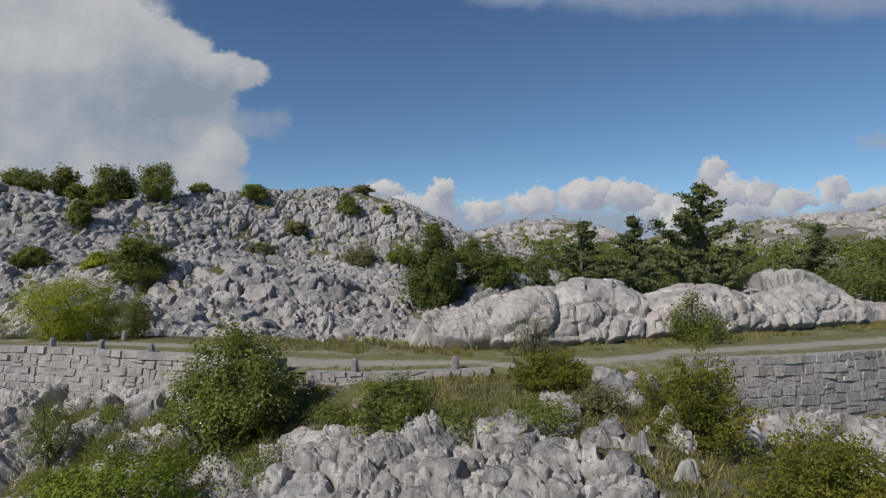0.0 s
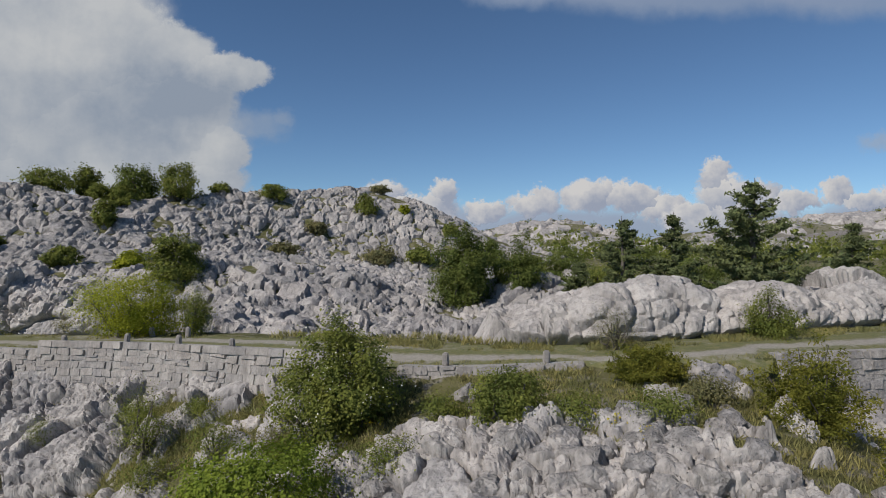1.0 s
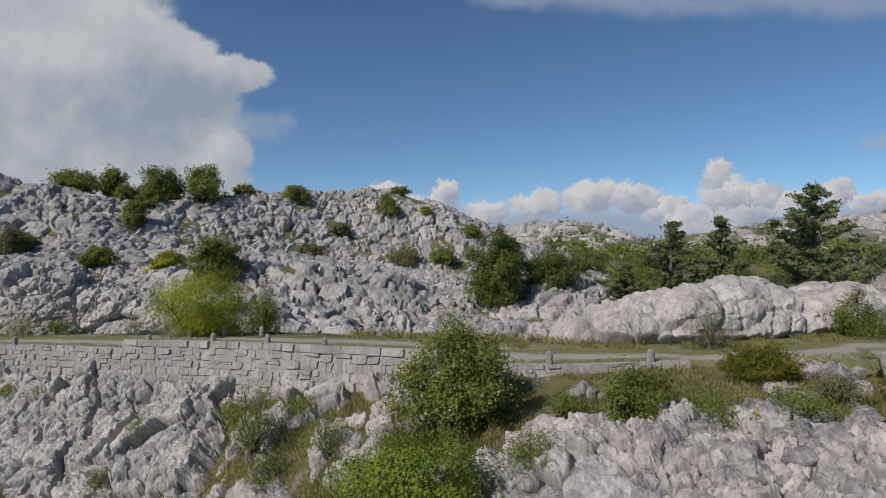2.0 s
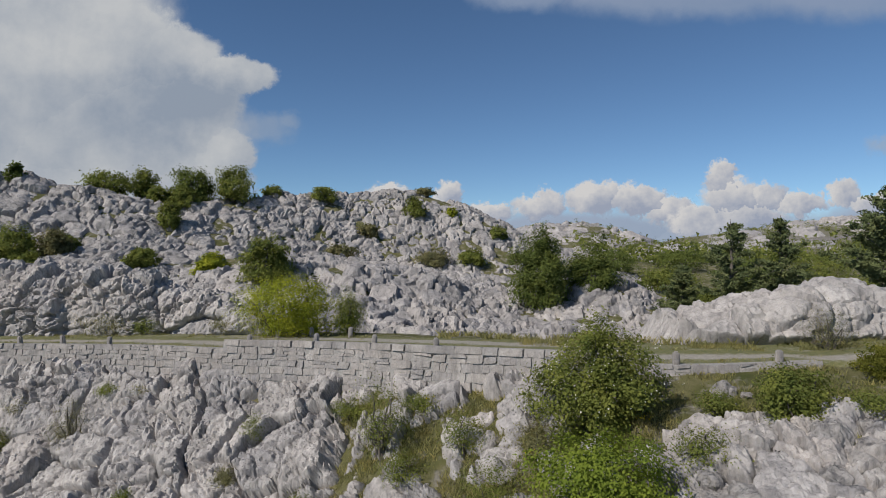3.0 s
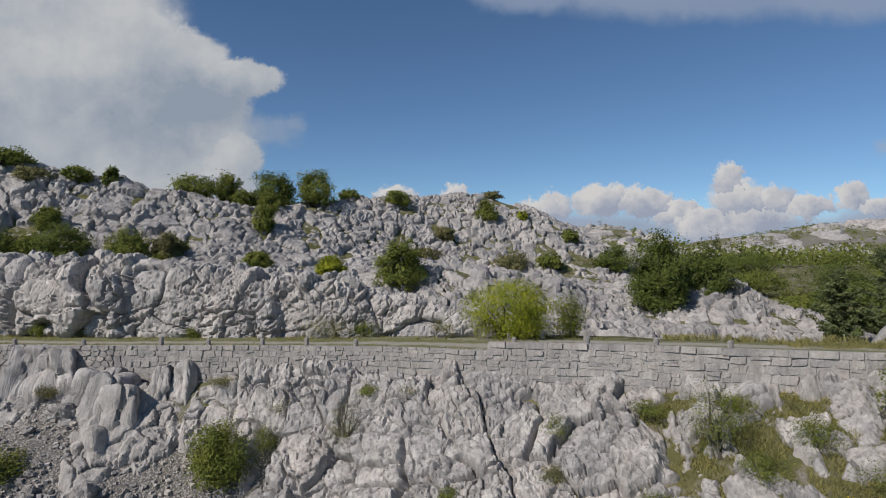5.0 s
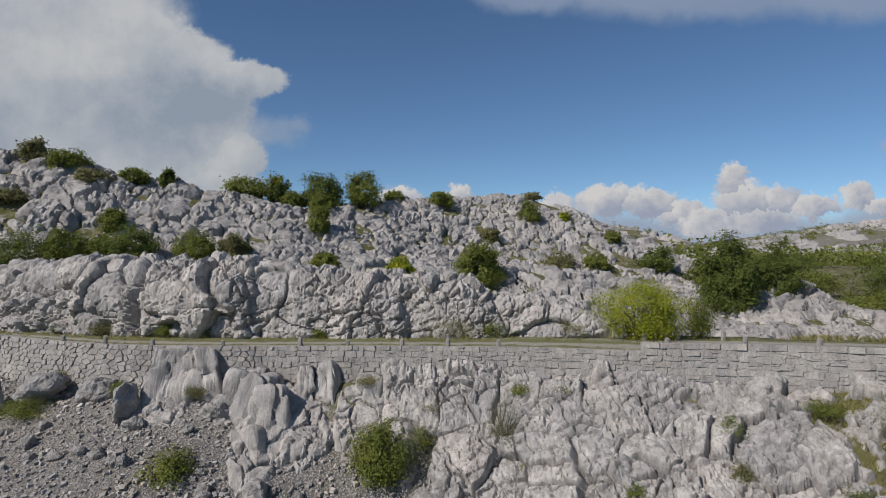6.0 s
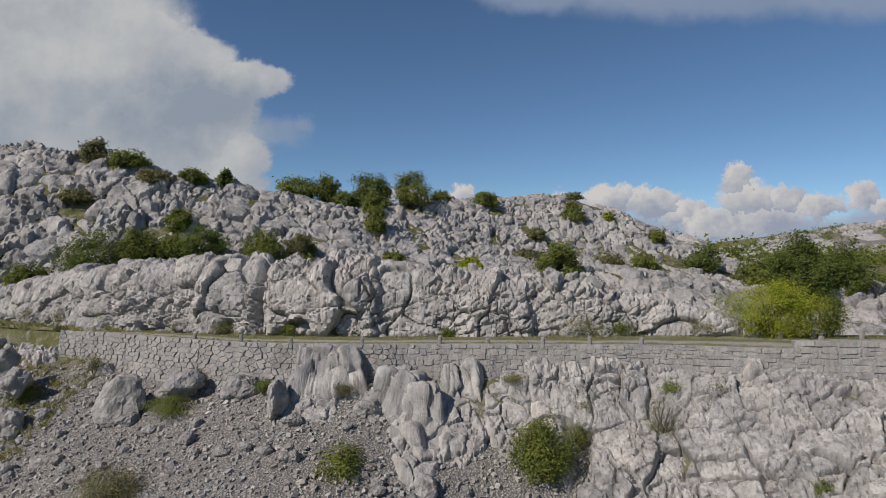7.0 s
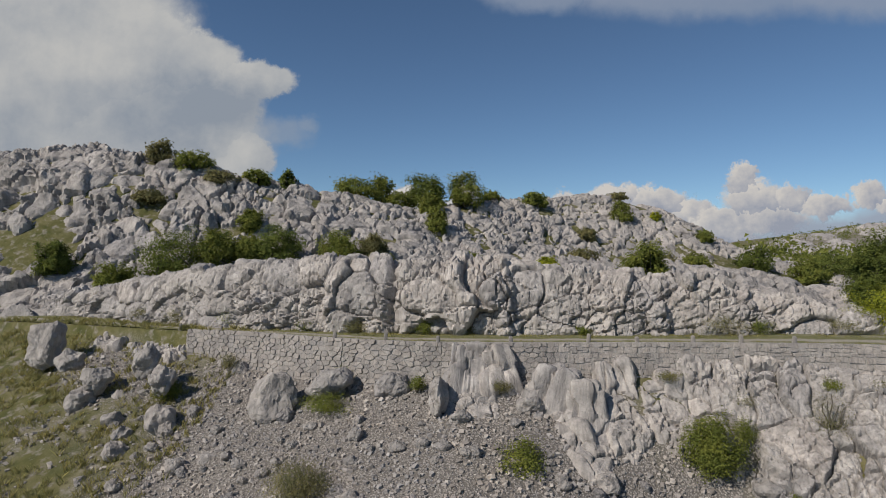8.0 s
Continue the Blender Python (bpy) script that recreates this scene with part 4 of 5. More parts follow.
# ---- trees and shrubs ----
def leaf_cloud(centres, per, spread, size, rng, up=0.0, long=1.5, heart=None):
    """Leaves round the clump centres, facing mostly outwards and up: one small folded quad each, a triangle where the leaf is a far spray."""
    n = len(centres) * per
    c = np.repeat(centres, per, 0) + rng.normal(size=(n, 3)) * spread
    if heart is None:
        face = rng.normal(size=(n, 3))
    else:
        out = c - np.array(heart)
        face = out / (np.linalg.norm(out, axis=1)[:, None] + 1e-6) + np.array((0, 0, 0.55)) + 0.6 * rng.normal(size=(n, 3))
    face /= np.linalg.norm(face, axis=1)[:, None]
    a = np.cross(face, rng.normal(size=(n, 3)) + np.array((0, 0, up)))
    a /= np.linalg.norm(a, axis=1)[:, None]
    b = np.cross(face, a)
    s = size * rng.uniform(0.6, 1.3, n)[:, None]
    lift = face * s * 0.15
    if size > 0.08:
        s = s * 1.3
        v = np.stack((c - a * s * long / 2, c + b * s * 0.6 + lift, c + a * s * long * 0.45 - b * s * 0.35), 1).reshape(-1, 3)
        return v, np.arange(n * 3).reshape(-1, 3)
    v = np.stack((c - a * s * long / 2, c + b * s / 2 + lift, c + a * s * long / 2, c - b * s / 2 + lift), 1).reshape(-1, 3)
    return v, np.arange(n * 4).reshape(-1, 4)


def tube(points, r0, r1, sides=6):
    """A tapered bent rod through the points."""
    pts = np.array(points, float)
    d = np.gradient(pts, axis=0)
    d /= np.linalg.norm(d, axis=1)[:, None] + 1e-9
    ref = np.array((0.31, 0.87, 0.38))
    a = np.cross(d, ref)
    a /= np.linalg.norm(a, axis=1)[:, None]
    b = np.cross(d, a)
    ang = np.arange(sides) / sides * 2 * math.pi
    r = np.linspace(r0, r1, len(pts))
    v = (pts[:, None] + r[:, None, None] * (np.cos(ang)[None, :, None] * a[:, None] + np.sin(ang)[None, :, None] * b[:, None])).reshape(-1, 3)
    f = []
    for i in range(len(pts) - 1):
        for k in range(sides):
            f.append((i * sides + k, i * sides + (k + 1) % sides, (i + 1) * sides + (k + 1) % sides, (i + 1) * sides + k))
    return v, f


def bent(a, b, rng, wob, n=6):
    t = np.linspace(0, 1, n)[:, None]
    w = rng.normal(size=(n, 3)) * wob * np.sin(t * math.pi)
    return np.array(a) * (1 - t) + np.array(b) * t + w


def shrub(name, label, x, y, w, h, material, seed, leaf=0.08, count=7000, clumps=70, z=None, limbs=6, tight=0.1, category="shrub", lean=0.0, bare=0.0, deep=None, egg=0.5, flowers=None):
    """A broad-leaved shrub or small tree: trunk, limbs and a crown of leaf clumps with an uneven outline."""
    rng = np.random.default_rng(seed)
    z = float(land_z(x, y)) if z is None else z
    top = tagged(new(name), label, category)
    top.location = (x, y, z - 0.05)
    ry = (deep or w) / 2
    d = rng.normal(size=(clumps, 3))
    d /= np.linalg.norm(d, axis=1)[:, None]
    r = 0.45 + 0.55 * rng.uniform(0, 1, clumps) ** 0.6
    r = r * (1 + 0.42 * fbm(d * 2.0 + seed, seed, 2))
    c = d * r[:, None] * np.array((w / 2 * 0.88, ry * 0.88, h * (1 - egg) * 0.9))
    taper = 1 - 0.22 * np.clip(c[:, 2] / (h * 0.5), 0, 1)
    c[:, :2] *= taper[:, None]
    c[:, 2] += h * egg
    c[:, 0] += lean * c[:, 2]
    c = c[c[:, 2] > h * 0.03]
    for k in range(limbs):
        target = c[rng.integers(len(c))] * np.array((0.85, 0.85, 1.0))
        start = (rng.normal() * 0.05 * w, rng.normal() * 0.05 * w, -0.1)
        v, f = tube(bent(start, target, rng, 0.05 * w), 0.018 * h + 0.012, 0.006 * h + 0.004)
        part("trunk" if k == 0 else "limb", mesh_of("limb", v.tolist(), f, BARK), top)
        n = max(4, int(count / len(c)))
    v, f = leaf_cloud(c, n, np.array((w, w, h)) * tight * (0.6 + 0.4 * (1 - bare)), leaf, rng, heart=(0, 0, h * 0.35))
    crown = part("crown", mesh_of("crown", v.tolist(), f.tolist(), material), top)
    if flowers:
        o = c[(c[:, 1] < 0.2 * ry) & (c[:, 2] > 0.35 * h)]
        o = o + (o - np.array((0, 0, h * 0.4))) * 0.26
        v, f = leaf_cloud(o, max(2, flowers // max(1, len(o))), np.array((w, w, h)) * tight * 0.8, 0.042, rng, 0, 1.0, (0, 2, -2))
        part("blossom", mesh_of("blossom", v.tolist(), f.tolist(), PETAL), crown, "small white flower clusters")
    return top


def fir(label, x, y, w, h, seed, z=None, material=None, leaf=0.08, count=86):
    """A scrubby conifer: leader, whorls of rising boughs, needle sprays."""
    rng = np.random.default_rng(seed)
    z = float(land_z(x, y)) if z is None else z
    top = tagged(new("fir_tree"), label, "conifer")
    top.location = (x, y, z - 0.1)
    v, f = tube(bent((0, 0, -0.1), (rng.normal() * 0.15, 0, h), rng, 0.05, 8), 0.03 * h, 0.01)
    part("trunk", mesh_of("trunk", v.tolist(), f, BARK), top)
    tips, bv, bf = [], [], []
    n = 0
    for i in range(count):
        t = (i + 0.5) / count
        zz = h * (0.06 + 0.9 * t)
        reach = w / 2 * (1 - t) ** 0.8 * rng.uniform(0.45, 1.25) + 0.1
        a = rng.uniform(0, 6.283)
        end = (math.cos(a) * reach, math.sin(a) * reach, zz + reach * rng.uniform(0.25, 0.75))
        line = bent((0, 0, zz), end, rng, 0.04)
        v, f = tube(line, 0.02 + 0.015 * (1 - t), 0.006, 4)
        bv.append(v)
        bf += [tuple(k + n for k in q) for q in f]
        n += len(v)
        m = max(4, int(reach * 7))
        tt = rng.uniform(0.2, 1.03, m)[:, None]
        tips.append(np.array((0, 0, zz)) * (1 - tt) + np.array(end) * tt + rng.normal(size=(m, 3)) * 0.09 * (1.2 - tt) * np.array((1, 1, 0.5)))
    part("branchwork", mesh_of("branchwork", np.concatenate(bv).tolist(), bf, BARK), top)
    v, f = leaf_cloud(np.concatenate(tips), 17, (0.12, 0.12, 0.05), leaf, rng, 0.9, 3.0)
    part("needles", mesh_of("needles", v.tolist(), f.tolist(), material or NEEDLE), top)
    return top


def juniper(label, x, y, w, h, seed, z=None):
    """A low spreading juniper with layered golden-green sprays."""
    rng = np.random.default_rng(seed)
    z = float(land_z(x, y)) if z is None else z
    top = tagged(new("juniper_bush"), label, "shrub")
    top.location = (x, y, z - 0.05)
    tips = []
    for k in range(46):
        a, e = rng.uniform(0, 6.283), rng.uniform(0.12, 1.35)
        reach = rng.uniform(0.6, 1.1)
        end = np.array((math.cos(a) * math.cos(e) * w / 2 * reach, math.sin(a) * math.cos(e) * w / 2 * reach, h * math.sin(e) * reach * 0.95 + 0.08))
        line = bent((0, 0, 0), end, rng, 0.06, 7)
        if k < 14:
            v, f = tube(line, 0.03, 0.006, 5)
            part("limb", mesh_of("limb", v.tolist(), f, BARK), top)
        tt = rng.uniform(0.45, 1.08, 9)[:, None]
        tips.append(end * tt + rng.normal(size=(9, 3)) * np.array((0.13, 0.13, 0.06)) * w / 2)
    v, f = leaf_cloud(np.concatenate(tips), 40, (0.07 * w / 2, 0.07 * w / 2, 0.045 * w / 2), 0.03, rng, 0.8, 2.0)
    part("foliage", mesh_of("foliage", v.tolist(), f.tolist(), LEAF_GOLD), top)
    return top


def vegetation():
    # below the road
    shrub("hawthorn_bush", "large dark green hawthorn bush dotted with white blossom", -4.85, 13.9, 3.2, 3.0, LEAF, 301, 0.052, 24000, 190, -1.7, 9, 0.05, flowers=300)
    shrub("maple_bush", "bright green leafy bush on the slope", -5.6, 10.3, 3.3, 1.5, LEAF_BRIGHT, 302, 0.044, 15000, 120, -1.9, 8, 0.055)
    shrub("maple_bush", "thin feathery green sapling among rocks", -10.5, 15.8, 1.7, 2.1, LEAF, 303, 0.034, 4200, 50, None, 9, 0.12)
    shrub("leafy_shrub", "low green shrub beside pale rocks", -1.05, 12.0, 1.8, 1.35, LEAF, 304, 0.042, 7500, 70, None, 6, 0.08)
    juniper("golden-green juniper bush with dark shaded underside", 4.85, 11.1, 2.3, 1.75, 305, -0.45)
    juniper("low golden-green juniper mat at the road edge", 2.5, 13.6, 1.9, 0.75, 306)
    juniper("wide low golden-green juniper on the grassy slope", 5.7, 8.6, 2.6, 1.0, 307, -0.5)
    shrub("leafy_shrub", "green shrub at the foot of the pale crag", 7.3, 17.2, 1.7, 1.5, LEAF, 308, 0.042, 7000, 70, None, 6, 0.08)
    shrub("thin_shrub", "sparse grey-green twiggy shrub beside the road", 2.5, 16.3, 1.35, 1.35, LEAF_GREY, 309, 0.026, 2600, 50, None, 14, 0.12)
    shrub("dense_shrub", "dense dark green shrub in a gully of scree", -27.0, 20.1, 2.5, 2.6, LEAF, 310, 0.058, 11000, 130, -5.6, 7, 0.075)
    shrub("dense_shrub", "dark green shrub below a leaning rock", -34.6, 19.3, 2.1, 2.2, LEAF, 311, 0.058, 8000, 100, -5.9, 7, 0.075)
    shrub("low_shrub", "low dry olive-green shrub on the scree", -43.0, 18.6, 2.6, 1.2, LEAF_GREY, 312, 0.04, 7000, 60, None, 7, 0.12)
    shrub("thin_shrub", "thin pale twiggy shrub on the rock face", -22.4, 20.3, 1.5, 1.9, LEAF_GREY, 313, 0.03, 2400, 50, None, 16, 0.12)
    shrub("low_shrub", "flat olive-green cushion of shrub under the wall", -43.0, 23.3, 2.5, 0.8, LEAF, 314, 0.036, 5500, 50, None, 5, 0.12)
    shrub("leafy_shrub", "small green shrub at the wall's end", -51.6, 25.6, 1.2, 1.3, LEAF, 315, 0.042, 4500, 50, None, 6, 0.12)
    for i, (x, s, w, h) in enumerate(((-25.2, 1.0, 1.1, 0.7), (-25.4, 2.0, 1.0, 0.9), (-24.6, 3.9, 0.6, 0.45), (-20.0, 0.5, 1.2, 0.4), (-21.6, 0.5, 0.9, 0.4), (-14.9, 2.1, 0.8, 0.8), (-15.2, 3.7, 0.7, 0.6),
                                     (-18.4, 4.3, 0.7, 0.5), (-38.9, 0.7, 0.8, 0.6), (-35.2, 1.0, 0.8, 0.6), (-11.8, 1.2, 1.3, 0.5), (-9.4, 1.0, 1.2, 0.5), (-27.8, 0.3, 1.2, 0.4), (-42.6, 0.25, 0.8, 0.8),
                                     (-8.2, 2.6, 1.3, 1.0), (-8.6, 5.2, 1.6, 0.9), (-7.6, 4.6, 1.5, 1.0), (-12.6, 4.6, 1.0, 0.7), (-49.2, 0.8, 0.9, 0.9), (-3.4, 4.2, 1.2, 0.7), (-26.4, 4.4, 0.9, 0.6), (-6.4, 3.0, 1.2, 0.8), (-9.8, 3.6, 1.2, 0.7), (-10.9, 5.6, 1.3, 0.7), (-6.9, 6.4, 1.4, 0.8), (-2.4, 2.2, 1.1, 0.6), (1.9, 3.2, 1.3, 0.7), (3.2, 2.3, 1.0, 0.5), (6.6, 3.4, 1.2, 0.6), (0.4, 2.9, 1.2, 0.6))):
        y = float(WALL_Y(x)) - s
        shrub("grass_tuft", "olive-green tuft growing in a rock crevice", x, y - 0.25, w, h, LEAF if i % 3 else LEAF_GREY, 340 + i, 0.032, 2400, 34, float(land_z(x, y)) + 0.1, 3, 0.14, "tuft")
    # along the far side of the road
    shrub("ash_bush", "bright yellow-green rounded bush behind the road", -15.6, 24.9, 5.2, 2.85, LEAF_LIME, 320, 0.052, 22000, 220, -0.75, 9, 0.055, egg=0.47)
    shrub("leafy_shrub", "dark green upright shrub behind the road", -13.0, 25.0, 1.4, 2.2, LEAF, 321, 0.045, 6500, 60, -0.75, 6, 0.12)
    for i, (x, off, w, h) in enumerate(((-24.0, 0.5, 2.7, 1.0), (-22.4, 0.4, 1.4, 0.8), (-18.6, 0.5, 1.5, 0.9), (-38.8, 0.4, 1.1, 0.8), (-42.6, 0.5, 1.4, 0.7), (-45.4, 0.6, 1.2, 0.8), (-36.6, 0.3, 0.9, 0.6),
                                       (-50.6, 0.8, 1.6, 1.0), (-54.4, 1.0, 2.0, 1.1), (-30.8, 0.4, 0.9, 0.5), (-57.5, 1.2, 2.2, 1.2))):
        shrub("roadside_shrub", "low green shrub at the foot of the roadside crag", x, float(FAR_Y(x)) + off, w, h, LEAF if i % 2 else LEAF_GREY, 370 + i, 0.04, 3800, 50, float(ROAD_Z(x)), 5, 0.12)
    # the hollow behind the crags
    for i, (x, y, w, h, m) in enumerate(((-62.6, 48.6, 7.0, 5.2, LEAF_DARK), (-66.2, 45.4, 3.4, 3.6, LEAF), (-59.4, 50.0, 4.0, 3.9, LEAF), (-54.4, 52.0, 6.0, 3.8, LEAF_DARK), (-48.8, 53.0, 4.2, 3.5, LEAF), (-45.6, 54.0, 3.0, 3.2, LEAF_GREY),
                                        (-72.2, 46.5, 3.4, 3.6, LEAF_DARK), (-57.0, 51.5, 3.2, 2.8, LEAF), (-43.6, 47.5, 2.6, 2.2, LEAF), (-36.5, 52.0, 3.0, 1.8, LEAF), (-29.2, 50.0, 3.0, 2.0, LEAF_LIME), (-58.2, 55.5, 2.6, 2.8, LEAF))):
        shrub("hornbeam_tree", "dense green shrub growing in the hollow behind the crags", x, y, w, h, m, 400 + i, 0.125, 6500, 150, None, 6, 0.055, "tree")
    shrub("hornbeam_tree", "round dense green tree below the rocky hill", -22.4, 43.5, 4.5, 4.2, LEAF, 420, 0.11, 11000, 190, 0.0, 6, 0.05, "tree")
    shrub("hornbeam_tree", "tall round dark green tree beside pale rock", -0.7, 49.0, 5.9, 7.3, LEAF_DARK, 421, 0.12, 20000, 280, -2.3, 6, 0.045, "tree", egg=0.48)
    shrub("hornbeam_tree", "smaller dark green tree beside a taller one", 3.9, 50.5, 4.4, 5.6, LEAF_DARK, 422, 0.12, 11000, 200, -1.6, 6, 0.05, "tree", egg=0.48)
    # on the hill
    for i, (x, y, w, h, m) in enumerate(((-41.6, 75.0, 6.4, 6.4, LEAF_DARK), (-36.6, 75.5, 5.6, 5.2, LEAF), (-47.6, 74.0, 3.6, 5.0, LEAF), (-50.5, 71.0, 6.2, 3.6, LEAF), (-40.8, 70.5, 3.6, 3.4, LEAF), (-45.2, 73.0, 4.0, 3.2, LEAF),
                                        (-26.4, 82.5, 4.6, 2.6, LEAF), (-13.6, 84.0, 3.6, 3.2, LEAF), (-8.2, 85.5, 2.0, 1.8, LEAF_LIME), (-33.0, 80.0, 3.0, 2.2, LEAF), (-12.4, 90.5, 3.6, 1.6, LEAF_GREY), (-19.5, 79.0, 3.2, 2.0, LEAF_GREY),
                                        (-10.6, 75.5, 5.0, 2.6, LEAF_GREY), (-5.6, 76.5, 4.2, 2.4, LEAF), (-22.0, 71.0, 4.0, 2.2, LEAF_GREY), (-57.2, 64.5, 2.0, 3.0, LEAF_DARK), (-60.5, 63.5, 3.4, 2.2, LEAF), (-39.8, 64.5, 2.8, 3.4, LEAF),
                                        (-67.5, 62.0, 5.2, 2.6, LEAF), (-71.0, 62.0, 3.4, 3.0, LEAF_GREY), (-63.8, 61.0, 4.4, 2.0, LEAF_GREY), (-68.8, 55.5, 3.2, 1.8, LEAF_GREY), (-57.5, 51.0, 2.6, 2.6, LEAF), (-46.0, 56.0, 2.6, 2.0, LEAF),
                                        (3.5, 79.0, 5.0, 3.8, LEAF_DARK), (8.5, 76.0, 6.0, 3.4, LEAF), (-1.5, 84.0, 3.0, 2.4, LEAF))):
        shrub("hill_shrub", "green shrub rooted among the limestone of the hill", x, y, w, h, m, 440 + i, 0.17, int(1100 + 160 * w * h), 110, float(back_z(np.array([x]), np.array([y]))[0]) - 0.35, 5, 0.06)
    # firs and scrub right of the hump
    for i, (x, y, w, h) in enumerate(((11.2, 25.6, 7.4, 7.8), (8.0, 33.5, 6.4, 8.4), (11.0, 34.0, 5.8, 8.6), (14.0, 29.0, 3.6, 5.0), (23.8, 37.5, 5.2, 7.6), (19.6, 33.0, 4.0, 5.6), (6.0, 36.0, 3.8, 5.6), (27.0, 34.0, 5.0, 5.6))):
        fir("dark scrubby fir tree behind the limestone hump", x, y, w, h, 500 + i)
    for i, (x, y, w, h) in enumerate(((18.5, 24.5, 5.0, 3.8), (22.5, 28.0, 5.5, 4.4), (13.0, 33.0, 5.0, 2.0), (17.0, 38.0, 6.0, 2.4), (12.5, 42.0, 6.0, 2.2), (20.0, 46.0, 7.0, 2.5), (28.0, 48.0, 8.0, 2.9), (13.5, 52.0, 7.0, 2.2), (22.0, 58.0, 8.0, 2.6),
                                     (30.0, 40.0, 6.0, 3.1), (9.0, 60.0, 6.0, 2.6), (16.0, 66.0, 8.0, 3.2), (28.0, 70.0, 9.0, 3.7), (36.0, 58.0, 9.0, 3.1), (14.0, 80.0, 8.0, 3.2), (40.0, 76.0, 9.0, 4.0), (26.0, 88.0, 9.0, 3.5))):
        shrub("hornbeam_tree", "dense green scrub tree in the hollow beyond the hump", x, y, w, h, (LEAF_DARK, LEAF)[i % 2], 520 + i, 0.075 if y < 43 else 0.13, 9000 if y < 43 else 5500, 150, None, 5, 0.05, "tree")


vegetation()


def far_scrub():
    """Scattered bushes over the far slopes."""
    rng = np.random.default_rng(77)
    n = 3400
    x, y = rng.uniform(15, 340, n), 95 + 250 * rng.uniform(0, 1, n) ** 1.3
    keep = fbm(flat3(x, y, 34), 91, 3) + 0.9 * (1 - smooth(110, 230, y)) > -0.2
    x, y = x[keep], y[keep]
    z = land_z(x, y)
    w = rng.uniform(1.4, 4.6, len(x)) * (1 + 0.4 * (1 - smooth(110, 200, y)))
    v, f, k = [], [], 0
    for i in range(len(x)):
        m = 5
        c = rng.normal(size=(m, 3)) * np.array((0.3, 0.3, 0.18)) * w[i] + np.array((x[i], y[i], z[i] + 0.35 * w[i]))
        a, b = leaf_cloud(c, 12, np.array((0.15, 0.15, 0.10)) * w[i], 0.15 * w[i] ** 0.6, rng)
        v.append(a)
        f.append(b + k)
        k += len(a)
    tagged(new("far_scrub", mesh_of("far_scrub", np.concatenate(v).tolist(), np.concatenate(f).tolist(), LEAF)), "green scrub scattered over the far limestone slopes", "scrub", kind="stuff")


far_scrub()


def grass():
    """Dry grass: single blades in tufts."""
    def sow(label, n, x0, x1, pick, tall, seed, tuft=14, mat=None):
        rng = np.random.default_rng(seed)
        m = n // tuft
        x = rng.uniform(x0, x1, m)
        y = pick(x, rng)
        ok = fbm(flat3(x, y, 1.3), seed, 2) > -0.35
        x, y = np.repeat(x[ok], tuft), np.repeat(y[ok], tuft)
        n = len(x)
        x, y = x + rng.normal(size=n) * 0.07, y + rng.normal(size=n) * 0.07
        z = np.where((y > WALL_Y(x)) & (y < FAR_Y(x) + 0.6), ROAD_Z(x), land_z(x, y)) - 0.02
        a = rng.uniform(0, 6.283, n)
        hgt = tall * rng.uniform(0.4, 1.2, n)
        bend = rng.normal(size=(n, 2)) * 0.35 * hgt[:, None]
        wid = 0.007 + 0.02 * tall
        dx, dy = np.cos(a) * wid, np.sin(a) * wid
        v = np.stack((np.stack((x - dx, y - dy, z), 1), np.stack((x + dx, y + dy, z), 1), np.stack((x + bend[:, 0] * 0.4 + dx * 0.6, y + bend[:, 1] * 0.4 + dy * 0.6, z + hgt * 0.6), 1),
                      np.stack((x + bend[:, 0], y + bend[:, 1], z + hgt), 1)), 1).reshape(-1, 3)
        f = np.arange(4 * n).reshape(-1, 4)
        tagged(new("grass", mesh_of("grass", v.tolist(), f.tolist(), mat or GRASS)), label, "grass", kind="stuff")

    sow("dry olive-green mountain grass on the slope", 74000, -5.5, 16, lambda x, r: WALL_Y(x) - r.uniform(0, 1, len(x)) ** 1.2 * 7.0, 0.15, 601)
    sow("dry grass between the rocks of the face", 52000, -13.5, -4.2, lambda x, r: WALL_Y(x) - r.uniform(0.2, 8.5, len(x)), 0.16, 602)
    sow("dry grass among rocks at the wall's end", 26000, -68, -49, lambda x, r: WALL_Y(x) - r.uniform(-1.5, 11, len(x)), 0.32, 603)
    sow("grassy verge along the foot of the crags", 24000, -66, -12, lambda x, r: FAR_Y(x) + 0.55 - 1.5 * r.uniform(0, 1, len(x)) ** 1.5, 0.14, 604)
    sow("grassy edge along the top of the wall", 9000, -56, 2, lambda x, r: WALL_Y(x) + 0.5 + r.uniform(0, 0.5, len(x)), 0.1, 605)
    sow("grass in the hollow beyond the road", 16000, -9, 4, lambda x, r: FAR_Y(x) + r.uniform(0.3, 15, len(x)), 0.3, 607)
    sow("grassy verge beside the limestone hump", 38000, -6, 18, lambda x, r: FAR_Y(x) + 0.7 - 1.6 * r.uniform(0, 1, len(x)) ** 1.3, 0.16, 606)


grass()


